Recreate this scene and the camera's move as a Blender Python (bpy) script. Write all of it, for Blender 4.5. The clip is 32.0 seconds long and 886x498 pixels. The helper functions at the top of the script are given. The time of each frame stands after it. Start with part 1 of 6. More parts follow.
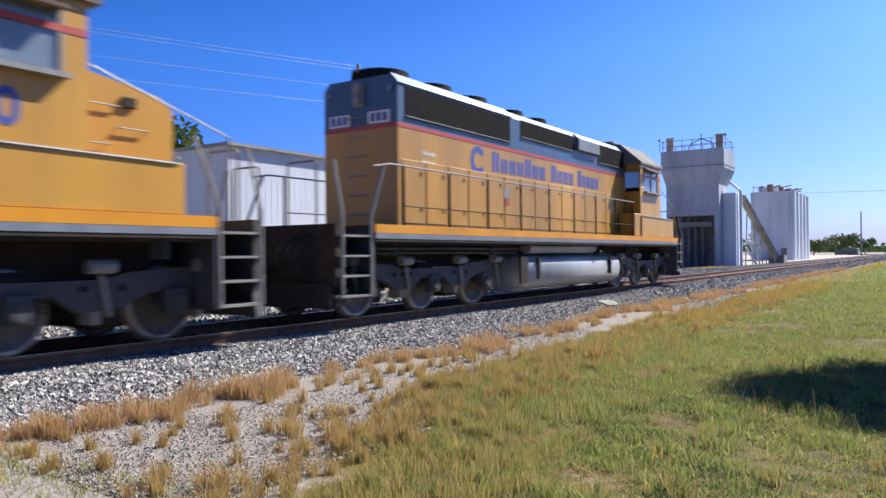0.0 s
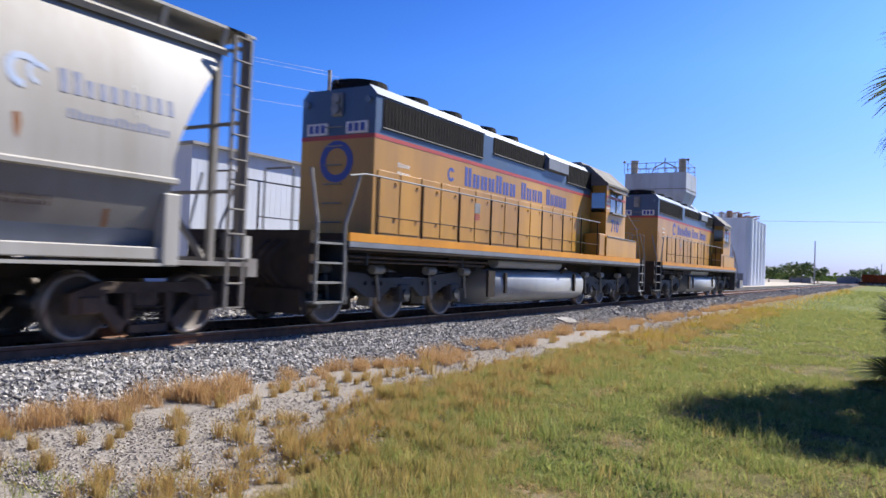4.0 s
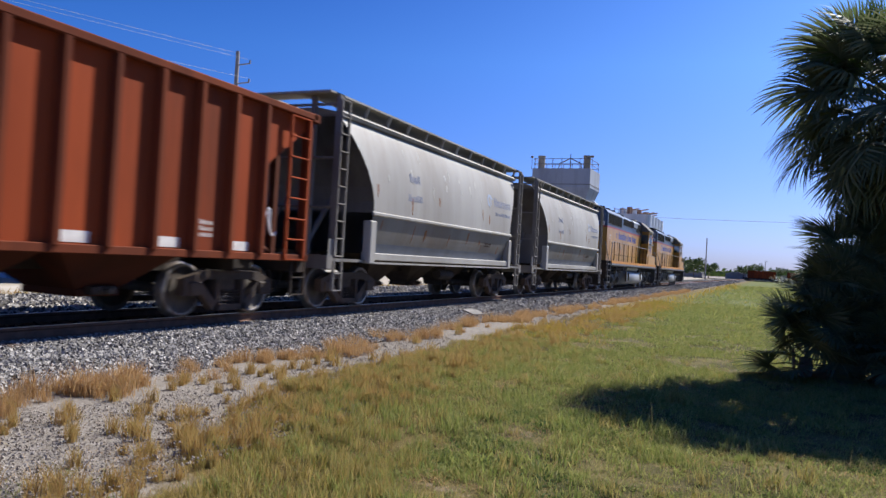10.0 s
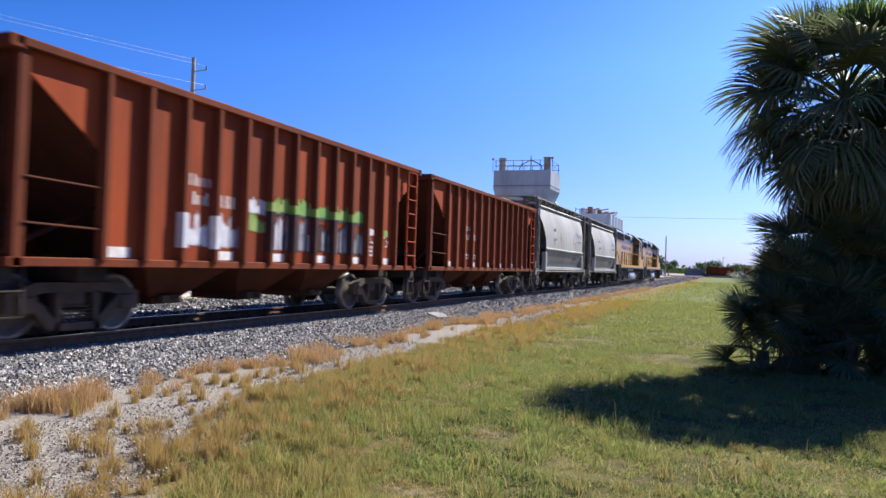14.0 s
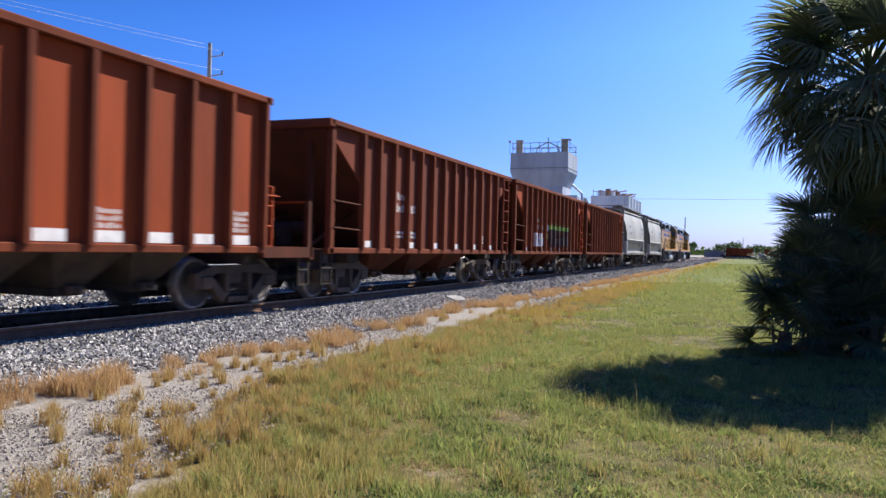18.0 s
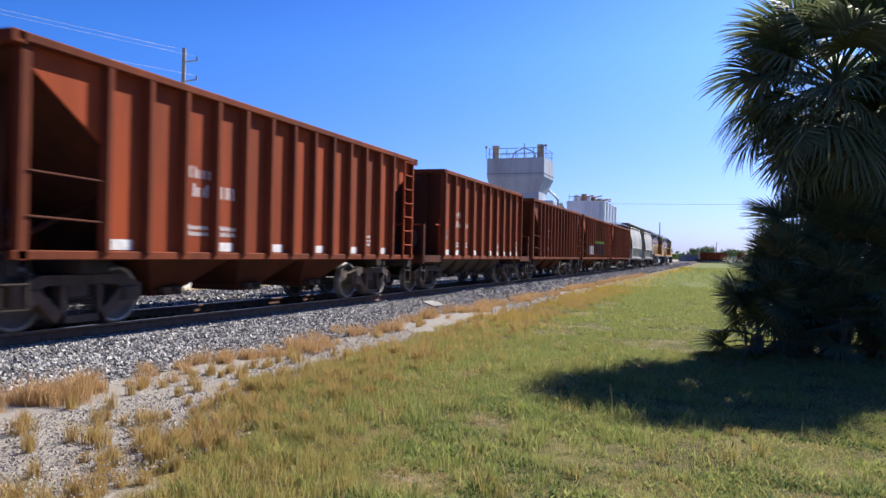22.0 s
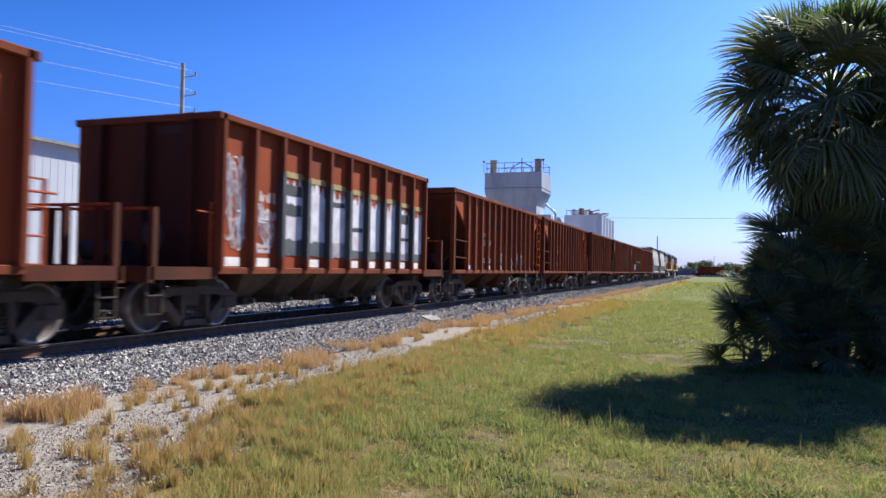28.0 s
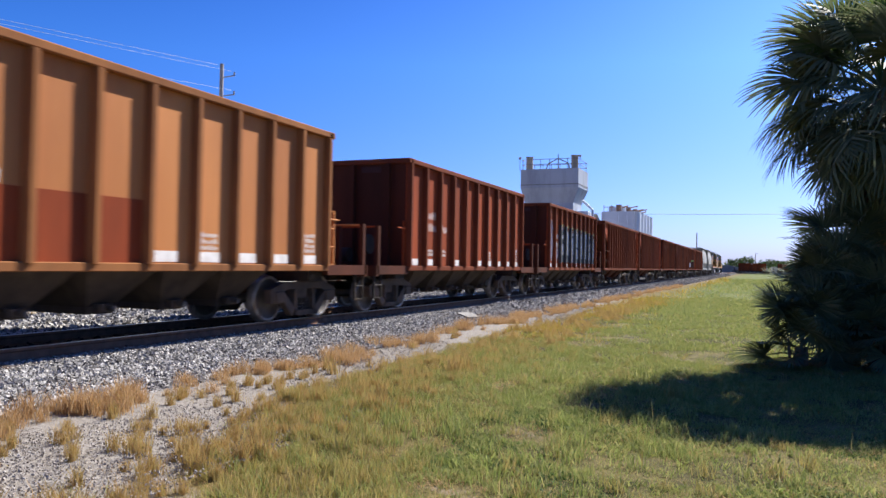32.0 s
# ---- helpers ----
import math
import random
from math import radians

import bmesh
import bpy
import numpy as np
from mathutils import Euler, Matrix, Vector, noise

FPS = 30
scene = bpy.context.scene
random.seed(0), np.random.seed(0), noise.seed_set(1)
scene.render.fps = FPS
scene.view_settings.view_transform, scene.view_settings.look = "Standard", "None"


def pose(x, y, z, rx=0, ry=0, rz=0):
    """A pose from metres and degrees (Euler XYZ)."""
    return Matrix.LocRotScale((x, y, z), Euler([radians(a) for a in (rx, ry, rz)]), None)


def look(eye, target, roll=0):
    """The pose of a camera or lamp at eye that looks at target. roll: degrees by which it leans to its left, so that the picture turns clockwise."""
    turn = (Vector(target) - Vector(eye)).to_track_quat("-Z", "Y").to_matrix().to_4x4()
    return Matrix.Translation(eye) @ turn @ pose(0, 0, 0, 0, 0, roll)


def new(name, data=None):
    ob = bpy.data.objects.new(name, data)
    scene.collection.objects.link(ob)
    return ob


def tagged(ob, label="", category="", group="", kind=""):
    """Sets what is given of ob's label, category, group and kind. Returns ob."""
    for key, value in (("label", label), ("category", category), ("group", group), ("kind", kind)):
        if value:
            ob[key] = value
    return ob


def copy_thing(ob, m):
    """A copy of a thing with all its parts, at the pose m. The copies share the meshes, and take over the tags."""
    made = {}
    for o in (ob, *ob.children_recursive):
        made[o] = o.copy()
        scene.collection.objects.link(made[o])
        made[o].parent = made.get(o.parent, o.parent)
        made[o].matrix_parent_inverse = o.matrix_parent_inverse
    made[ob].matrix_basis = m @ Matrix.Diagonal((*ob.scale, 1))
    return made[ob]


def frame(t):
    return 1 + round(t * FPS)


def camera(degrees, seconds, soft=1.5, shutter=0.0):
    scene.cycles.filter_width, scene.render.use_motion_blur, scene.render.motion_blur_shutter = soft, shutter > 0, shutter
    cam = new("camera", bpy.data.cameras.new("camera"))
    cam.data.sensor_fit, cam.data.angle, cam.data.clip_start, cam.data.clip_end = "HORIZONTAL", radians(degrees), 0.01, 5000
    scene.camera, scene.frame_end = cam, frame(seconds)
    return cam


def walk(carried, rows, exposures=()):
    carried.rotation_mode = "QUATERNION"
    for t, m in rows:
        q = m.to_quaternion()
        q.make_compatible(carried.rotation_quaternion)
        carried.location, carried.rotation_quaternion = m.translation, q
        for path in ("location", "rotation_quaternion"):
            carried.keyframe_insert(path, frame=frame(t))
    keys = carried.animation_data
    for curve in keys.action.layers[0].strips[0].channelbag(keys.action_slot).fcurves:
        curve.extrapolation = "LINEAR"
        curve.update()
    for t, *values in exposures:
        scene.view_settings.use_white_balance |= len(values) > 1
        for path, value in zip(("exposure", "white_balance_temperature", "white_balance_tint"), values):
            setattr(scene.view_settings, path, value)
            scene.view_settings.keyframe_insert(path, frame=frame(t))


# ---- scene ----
# Camera: a person's stand beside the line, turning slowly; x right of the track, y along it, z up.
cam = camera(61.8, 32.0, soft=1.5, shutter=0.65)
PATH = [
    (0.0, -0.041, 0.057, 1.598, 90.42, 0.52, 33.63),
    (0.5, -0.046, 0.059, 1.600, 90.22, -0.12, 33.73),
    (1.0, -0.043, 0.057, 1.610, 90.44, -0.43, 33.51),
    (1.5, -0.045, 0.059, 1.603, 90.75, -0.74, 33.27),
    (2.0, -0.048, 0.047, 1.610, 91.39, -1.18, 33.35),
    (2.5, -0.043, 0.045, 1.606, 91.89, -1.16, 33.84),
    (3.0, -0.035, 0.043, 1.602, 92.03, -1.36, 33.75),
    (3.5, -0.020, 0.051, 1.605, 91.65, -1.81, 32.54),
    (5.5, 0.011, 0.036, 1.645, 91.17, -2.39, 25.59),
    (6.0, 0.023, 0.032, 1.655, 91.27, -2.55, 24.44),
    (6.5, 0.014, 0.018, 1.654, 91.38, -2.75, 24.11),
    (7.0, 0.016, 0.016, 1.664, 91.53, -3.27, 23.64),
    (7.5, 0.025, 0.009, 1.662, 92.18, -3.29, 23.42),
    (8.0, 0.027, 0.001, 1.663, 92.20, -3.36, 23.26),
    (8.5, 0.023, 0.006, 1.656, 91.92, -3.30, 23.59),
    (9.0, 0.022, 0.010, 1.650, 91.37, -2.78, 23.77),
    (9.5, 0.007, 0.017, 1.656, 90.69, -3.24, 23.92),
    (10.0, -0.002, 0.021, 1.660, 90.79, -3.27, 23.69),
    (10.5, 0.020, 0.013, 1.663, 90.68, -2.79, 22.17),
    (11.0, 0.021, -0.014, 1.665, 90.52, -2.41, 20.82),
    (11.5, 0.014, -0.010, 1.662, 90.47, -1.95, 20.77),
    (12.0, 0.015, -0.013, 1.663, 90.62, -1.91, 20.76),
    (12.5, 0.024, -0.020, 1.669, 90.95, -1.75, 20.38),
    (13.0, 0.019, -0.028, 1.666, 91.16, -1.71, 20.80),
    (13.5, 0.013, -0.014, 1.664, 91.03, -1.92, 21.00),
    (14.0, 0.017, -0.019, 1.664, 91.18, -1.87, 20.88),
    (14.5, 0.023, -0.020, 1.665, 91.19, -2.45, 20.62),
    (16.5, 0.021, -0.020, 1.662, 90.42, -2.20, 19.79),
    (17.0, 0.017, -0.029, 1.662, 90.16, -2.18, 19.81),
    (17.5, -0.004, -0.006, 1.659, 89.98, -1.58, 21.32),
    (18.0, -0.009, 0.007, 1.653, 89.87, -1.42, 22.22),
    (18.5, 0.014, 0.009, 1.656, 89.76, -1.78, 21.63),
    (19.0, 0.015, -0.009, 1.660, 89.45, -1.78, 20.68),
    (19.5, 0.011, -0.012, 1.663, 89.89, -1.97, 20.47),
    (20.0, 0.019, -0.016, 1.663, 90.01, -1.66, 20.31),
    (20.5, 0.021, -0.026, 1.665, 90.33, -1.64, 20.09),
    (21.0, 0.028, -0.033, 1.665, 90.48, -1.24, 19.70),
    (21.5, 0.015, -0.030, 1.657, 90.41, -1.69, 20.15),
    (22.0, 0.009, -0.018, 1.656, 90.33, -1.17, 20.45),
    (22.5, 0.011, -0.018, 1.655, 90.32, -1.55, 20.74),
    (23.0, -0.006, -0.015, 1.657, 90.34, -1.65, 20.99),
    (23.5, -0.008, -0.010, 1.655, 90.40, -1.54, 21.44),
    (24.0, -0.016, -0.005, 1.653, 90.45, -1.47, 21.96),
    (24.5, -0.015, -0.007, 1.652, 90.54, -1.52, 22.02),
    (25.0, -0.014, -0.003, 1.647, 90.82, -1.39, 22.19),
    (25.5, -0.009, -0.010, 1.651, 91.09, -1.59, 21.64),
    (27.5, 0.012, -0.038, 1.661, 91.60, -1.20, 20.27),
    (28.0, 0.013, -0.037, 1.659, 91.43, -1.11, 20.28),
    (28.5, 0.018, -0.037, 1.661, 91.37, -1.18, 20.02),
    (29.0, 0.011, -0.037, 1.659, 91.42, -1.48, 19.97),
    (29.5, -0.001, -0.029, 1.655, 91.46, -1.40, 20.47),
    (30.0, -0.011, -0.016, 1.654, 91.38, -1.42, 21.48),
    (30.5, -0.018, -0.009, 1.651, 91.32, -1.38, 22.03),
    (31.0, -0.017, -0.007, 1.649, 91.29, -1.16, 22.19),
    (31.5, -0.028, -0.003, 1.648, 91.23, -1.10, 22.68),
    (32.0, -0.029, 0.004, 1.645, 91.18, -1.01, 23.05),
]
EXPOSURES = [(0.0, 1.25), (6.3, 1.17), (7.0, 1.0), (7.6, 0.77), (9.5, 0.75), (11.0, 1.1), (13.0, 1.22), (32.0, 1.25)]
walk(cam, [(t, pose(x, y, z, rx, ry, rz)) for t, x, y, z, rx, ry, rz in PATH], EXPOSURES)

TRACK_X, RAIL_Z = -9.45, 0.49
SUN_AZ, SUN_EL = radians(22), radians(44)

# World and sun
world = bpy.data.worlds.new("sky")
scene.world = world
world.use_nodes = True
wn = world.node_tree
wbg = wn.nodes["Background"]
sky = wn.nodes.new("ShaderNodeTexSky")
sky.sky_type = "NISHITA"
sky.sun_disc = False
sky.sun_elevation, sky.sun_rotation = SUN_EL, SUN_AZ
sky.altitude, sky.air_density, sky.dust_density, sky.ozone_density = 0, 0.6, 1.7, 8.0
tint = wn.nodes.new("ShaderNodeMixRGB")
tint.blend_type = "MULTIPLY"
tint.inputs["Fac"].default_value = 1.0
# paler haze low down, deeper blue overhead
wtc = wn.nodes.new("ShaderNodeTexCoord")
wsep = wn.nodes.new("ShaderNodeSeparateXYZ")
wn.links.new(wtc.outputs["Generated"], wsep.inputs["Vector"])
haze = wn.nodes.new("ShaderNodeValToRGB")
while len(haze.color_ramp.elements) < 4:
    haze.color_ramp.elements.new(0.5)
for e, (p, c) in zip(haze.color_ramp.elements, ((0.0, (0.98, 1.02, 1.4)), (0.12, (0.83, 1.02, 1.5)), (0.26, (0.66, 1.06, 1.55)), (0.45, (0.26, 0.66, 1.32)))):
    e.position, e.color = p, (*c, 1)
wn.links.new(wsep.outputs["Z"], haze.inputs["Fac"])
wn.links.new(haze.outputs["Color"], tint.inputs["Color2"])
vivid = wn.nodes.new("ShaderNodeHueSaturation")
vivid.inputs["Saturation"].default_value = 1.15
wn.links.new(sky.outputs["Color"], vivid.inputs["Color"])
wn.links.new(vivid.outputs["Color"], tint.inputs["Color1"])
wn.links.new(tint.outputs["Color"], wbg.inputs["Color"])
wbg.inputs["Strength"].default_value = 0.06
sun = new("sun", bpy.data.lights.new("sun", "SUN"))
sun.data.energy, sun.data.angle, sun.data.color = 5.0, radians(0.53), (1.0, 0.95, 0.885)
to_sun = Vector((math.sin(SUN_AZ) * math.cos(SUN_EL), math.cos(SUN_AZ) * math.cos(SUN_EL), math.sin(SUN_EL)))
sun.matrix_world = look(to_sun * 60, (0, 0, 0))


# ---- small mesh tools ----
def part(name, bm, mat, parent=None, label="", smooth=False):
    """Links a bmesh as one mesh object under a thing or a part."""
    me = bpy.data.meshes.new(name)
    bm.to_mesh(me)
    bm.free()
    me.materials.append(mat)
    if smooth:
        for p in me.polygons:
            p.use_smooth = True
    ob = new(name, me)
    if parent is not None:
        ob.parent = parent
    return tagged(ob, label)


def again(ob, m, parent):
    """A second object on the same mesh, under the same kind of parent."""
    o = ob.copy()
    scene.collection.objects.link(o)
    o.parent = parent
    o.matrix_basis = m
    return o


def thing(name, m, label, category, group="", kind=""):
    e = new(name)
    e.matrix_world = m
    return tagged(e, label, category, group, kind)


def box(bm, x0, x1, y0, y1, z0, z1, bevel=0.0):
    vs = [bm.verts.new(p) for p in ((x0, y0, z0), (x1, y0, z0), (x1, y1, z0), (x0, y1, z0), (x0, y0, z1), (x1, y0, z1), (x1, y1, z1), (x0, y1, z1))]
    fs = [bm.faces.new([vs[i] for i in f]) for f in ((3, 2, 1, 0), (4, 5, 6, 7), (0, 1, 5, 4), (1, 2, 6, 5), (2, 3, 7, 6), (3, 0, 4, 7))]
    if bevel:
        es = list({e for f in fs for e in f.edges})
        bmesh.ops.bevel(bm, geom=es, offset=bevel, segments=1, affect="EDGES")
    return bm


def tube(bm, p0, p1, r, seg=8, r1=None, cap=True):
    a, b = Vector(p0), Vector(p1)
    d = (b - a).normalized()
    u = d.orthogonal().normalized()
    v = d.cross(u)
    ring = []
    for q, rr in ((a, r), (b, r if r1 is None else r1)):
        ring.append([bm.verts.new(q + (u * math.cos(k * math.tau / seg) + v * math.sin(k * math.tau / seg)) * rr) for k in range(seg)])
    for k in range(seg):
        bm.faces.new((ring[0][k], ring[0][(k + 1) % seg], ring[1][(k + 1) % seg], ring[1][k]))
    if cap:
        bm.faces.new(ring[0][::-1])
        bm.faces.new(ring[1])
    return bm


def prism(bm, pts, lo, hi, axis="y"):
    """Extrudes an outline: axis y takes (x, z) points, axis x takes (y, z), axis z takes (x, y)."""
    def at(p, w):
        return {"y": (p[0], w, p[1]), "x": (w, p[0], p[1]), "z": (p[0], p[1], w)}[axis]
    a = [bm.verts.new(at(p, lo)) for p in pts]
    b = [bm.verts.new(at(p, hi)) for p in pts]
    n = len(pts)
    for k in range(n):
        bm.faces.new((a[k], a[(k + 1) % n], b[(k + 1) % n], b[k]))
    bm.faces.new(a[::-1])
    bm.faces.new(b)
    bmesh.ops.recalc_face_normals(bm, faces=bm.faces)
    return bm


def sweep(bm, pts, r, seg=6):
    """One bent rod through the points."""
    pts = [Vector(p) for p in pts]
    rows = []
    for k, p in enumerate(pts):
        d = (pts[min(k + 1, len(pts) - 1)] - pts[max(k - 1, 0)]).normalized()
        u = d.cross(Vector((0.31, 0.17, 0.93))).normalized()
        v = d.cross(u)
        rows.append([bm.verts.new(p + (u * math.cos(j * math.tau / seg) + v * math.sin(j * math.tau / seg)) * r) for j in range(seg)])
    for a, c in zip(rows, rows[1:]):
        for j in range(seg):
            bm.faces.new((a[j], a[(j + 1) % seg], c[(j + 1) % seg], c[j]))
    bm.faces.new(rows[0][::-1])
    bm.faces.new(rows[-1])
    return bm


def band(bm, outer, inner, lo, hi, axis="x", closed=True):
    """A flat ring or frame between two outlines, with thickness."""
    def at(p, w):
        return {"y": (p[0], w, p[1]), "x": (w, p[0], p[1]), "z": (p[0], p[1], w)}[axis]
    n = len(outer)
    q = [[bm.verts.new(at(p, w)) for p in pts] for pts, w in ((outer, lo), (inner, lo), (inner, hi), (outer, hi))]
    for i in range(4):
        a, c = q[i], q[(i + 1) % 4]
        for k in range(n if closed else n - 1):
            bm.faces.new((a[k], a[(k + 1) % n], c[(k + 1) % n], c[k]))
    if not closed:
        bm.faces.new([v[0] for v in q])
        bm.faces.new([v[-1] for v in q][::-1])
    bmesh.ops.recalc_face_normals(bm, faces=bm.faces)
    return bm


def B():
    return bmesh.new()


# ---- materials ----
def mat(name, c1, c2=None, scale=4.0, rough=0.7, metal=0.0, bump=0.1, bscale=40.0, c3=None, dirt=0.35, stretch=(1, 1, 1), spec=0.5):
    """Two tones in soft patches, a third for stains, and a fine relief."""
    m = bpy.data.materials.new(name)
    m.use_nodes = True
    nt = m.node_tree
    nd, ln = nt.nodes, nt.links
    bs = nd["Principled BSDF"]
    bs.inputs["Roughness"].default_value = rough
    bs.inputs["Metallic"].default_value = metal
    bs.inputs["Specular IOR Level"].default_value = spec
    tc = nd.new("ShaderNodeTexCoord")
    mp = nd.new("ShaderNodeMapping")
    mp.inputs["Scale"].default_value = stretch
    ln.new(tc.outputs["Object"], mp.inputs["Vector"])
    n1 = nd.new("ShaderNodeTexNoise")
    n1.inputs["Scale"].default_value, n1.inputs["Detail"].default_value = scale, 5
    ln.new(mp.outputs["Vector"], n1.inputs["Vector"])
    r1 = nd.new("ShaderNodeValToRGB")
    r1.color_ramp.elements[0].position, r1.color_ramp.elements[1].position = 0.35, 0.65
    c2 = c2 or tuple(v * 0.8 for v in c1)
    r1.color_ramp.elements[0].color, r1.color_ramp.elements[1].color = (*c1, 1), (*c2, 1)
    ln.new(n1.outputs["Fac"], r1.inputs["Fac"])
    col = r1.outputs["Color"]
    if c3:
        n3 = nd.new("ShaderNodeTexNoise")
        n3.inputs["Scale"].default_value, n3.inputs["Detail"].default_value, n3.inputs["Roughness"].default_value = scale * 0.37, 8, 0.7
        ln.new(mp.outputs["Vector"], n3.inputs["Vector"])
        r3 = nd.new("ShaderNodeValToRGB")
        r3.color_ramp.elements[0].position, r3.color_ramp.elements[1].position = 0.48, 0.72
        r3.color_ramp.elements[0].color, r3.color_ramp.elements[1].color = (0, 0, 0, 1), (dirt, dirt, dirt, 1)
        ln.new(n3.outputs["Fac"], r3.inputs["Fac"])
        mx = nd.new("ShaderNodeMixRGB")
        mx.inputs["Color2"].default_value = (*c3, 1)
        ln.new(r3.outputs["Color"], mx.inputs["Fac"])
        ln.new(col, mx.inputs["Color1"])
        col = mx.outputs["Color"]
    ln.new(col, bs.inputs["Base Color"])
    if bump:
        n2 = nd.new("ShaderNodeTexNoise")
        n2.inputs["Scale"].default_value, n2.inputs["Detail"].default_value = bscale, 3
        ln.new(mp.outputs["Vector"], n2.inputs["Vector"])
        bp = nd.new("ShaderNodeBump")
        bp.inputs["Strength"].default_value, bp.inputs["Distance"].default_value = bump, 0.02
        ln.new(n2.outputs["Fac"], bp.inputs["Height"])
        ln.new(bp.outputs["Normal"], bs.inputs["Normal"])
    return m


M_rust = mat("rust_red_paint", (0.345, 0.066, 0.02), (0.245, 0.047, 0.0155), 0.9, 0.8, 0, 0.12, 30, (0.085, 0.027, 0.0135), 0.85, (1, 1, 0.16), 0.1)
# Darker rust: shade on the car ends put into the paint, with grime.
M_rust2 = mat("shaded_grimy_rust", (0.1, 0.031, 0.017), (0.066, 0.023, 0.014), 1.1, 0.85, 0, 0.12, 30, (0.04, 0.021, 0.015), 0.8, (1, 1, 0.2), 0.1)
M_maroon = mat("maroon_brown_paint", (0.2, 0.046, 0.021), (0.14, 0.034, 0.017), 0.9, 0.8, 0, 0.12, 30, (0.07, 0.026, 0.016), 0.85, (1, 1, 0.16), 0.1)
# Edge tones: rib and rim shade put into darker copies of the paint.
M_edge = mat("shaded_rusted_edge", (0.165, 0.043, 0.02), (0.11, 0.032, 0.017), 2.2, 0.85, 0, 0.15, 30, (0.24, 0.06, 0.022), 0.6, (1, 1, 0.2), 0.08)
M_edgeo = mat("shaded_worn_orange", (0.26, 0.11, 0.042), (0.19, 0.078, 0.032), 2.2, 0.85, 0, 0.15, 30, (0.36, 0.145, 0.05), 0.6, (1, 1, 0.2), 0.08)
M_orange = mat("orange_paint", (0.52, 0.21, 0.068), (0.42, 0.16, 0.05), 0.9, 0.7, 0, 0.1, 30, (0.24, 0.08, 0.032), 0.6, (1, 1, 0.2), 0.15)
M_under = mat("grimy_steel", (0.0406, 0.0324, 0.027), (0.0244, 0.0206, 0.0184), 3, 0.8, 0.0, 0.3, 35, (0.0756, 0.0432, 0.0244), 0.6, (1, 1, 1), 0.15)
M_truck = mat("truck_steel", (0.085, 0.066, 0.054), (0.048, 0.039, 0.034), 3, 0.75, 0.0, 0.3, 35, (0.16, 0.095, 0.062), 0.7, (1, 1, 1), 0.2)
M_outlet = mat("dusty_brown_steel", (0.07, 0.054, 0.044), (0.044, 0.035, 0.03), 2.5, 0.85, 0, 0.3, 30, (0.13, 0.098, 0.076), 0.6, (1, 1, 0.5), 0.1)
M_tread = mat("worn_wheel_steel", (0.334, 0.314, 0.29), (0.189, 0.145, 0.123), 6, 0.45, 0.6, 0.1, 40)
M_wheel = mat("wheel_steel", (0.13, 0.105, 0.088), (0.078, 0.065, 0.056), 4, 0.65, 0.2, 0.2, 40)
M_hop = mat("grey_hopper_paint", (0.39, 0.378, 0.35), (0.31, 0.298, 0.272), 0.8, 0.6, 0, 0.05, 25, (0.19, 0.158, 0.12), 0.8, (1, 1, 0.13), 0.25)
# Darker, browner grey for the end sheets, cages and ladders.
M_hopend = mat("darker_hopper_end", (0.23, 0.217, 0.2), (0.165, 0.152, 0.138), 1.5, 0.75, 0, 0.1, 25, (0.1, 0.078, 0.06), 0.6, (1, 1, 0.3), 0.15)
# Darker grey with brown streaks for the panels below the side rail.
M_hoplow = mat("lower_hopper_grey", (0.25, 0.238, 0.21), (0.195, 0.18, 0.155), 1.2, 0.65, 0, 0.08, 25, (0.15, 0.092, 0.05), 0.7, (1, 1, 0.2))
M_band = mat("blue_grey_band", (0.153, 0.174, 0.21), (0.118, 0.133, 0.161), 2, 0.6, 0, 0.05, 25)
M_yel = mat("yellow_engine_paint", (0.52, 0.27, 0.034), (0.41, 0.205, 0.028), 0.7, 0.38, 0, 0.04, 20, (0.2, 0.11, 0.036), 0.75, (1, 1, 0.22), 0.45)
M_sill = mat("orange_yellow_sill", (0.62, 0.262, 0.013), (0.53, 0.215, 0.013), 1.2, 0.5, 0, 0.05, 25, (0.34, 0.145, 0.022), 0.5, (1, 1, 1), 0.3)
M_blue = mat("blue_engine_paint", (0.05, 0.105, 0.2), (0.04, 0.078, 0.145), 0.9, 0.4, 0, 0.04, 20, (0.085, 0.09, 0.095), 0.6, (1, 1, 0.3), 0.4)
M_bluel = mat("blue_lettering", (0.028, 0.052, 0.24), (0.036, 0.064, 0.26), 3, 0.5, 0, 0)
M_redl = mat("red_stripe", (0.384, 0.0418, 0.0278), (0.334, 0.0348, 0.0244), 2, 0.5, 0, 0)
M_silver = mat("silver_tank_paint", (0.348, 0.356, 0.362), (0.286, 0.296, 0.3), 0.9, 0.4, 0.1, 0.06, 15, (0.152, 0.137, 0.121), 0.55, (1, 1, 0.5))
M_greyf = mat("grey_frame_paint", (0.06, 0.061, 0.064), (0.04, 0.041, 0.042), 1.5, 0.65, 0, 0.1, 25, (0.05, 0.04, 0.032), 0.6, spec=0.3)
M_grille = mat("black_grille", (0.0108, 0.0108, 0.012), (0.0168, 0.0162, 0.0156), 5, 0.8, 0, 0.2, 60, spec=0.05)
M_roof = mat("dull_cab_roof", (0.2, 0.192, 0.175), (0.15, 0.142, 0.128), 1.5, 0.85, 0, 0.08, 30, (0.08, 0.07, 0.058), 0.6, spec=0.1)
M_steelpale = mat("pale_handrail", (0.224, 0.222, 0.206), (0.172, 0.164, 0.147), 5, 0.5, 0.1, 0.05)
M_wlet = mat("white_lettering", (0.726, 0.706, 0.666), (0.586, 0.558, 0.518), 6, 0.7, 0, 0)
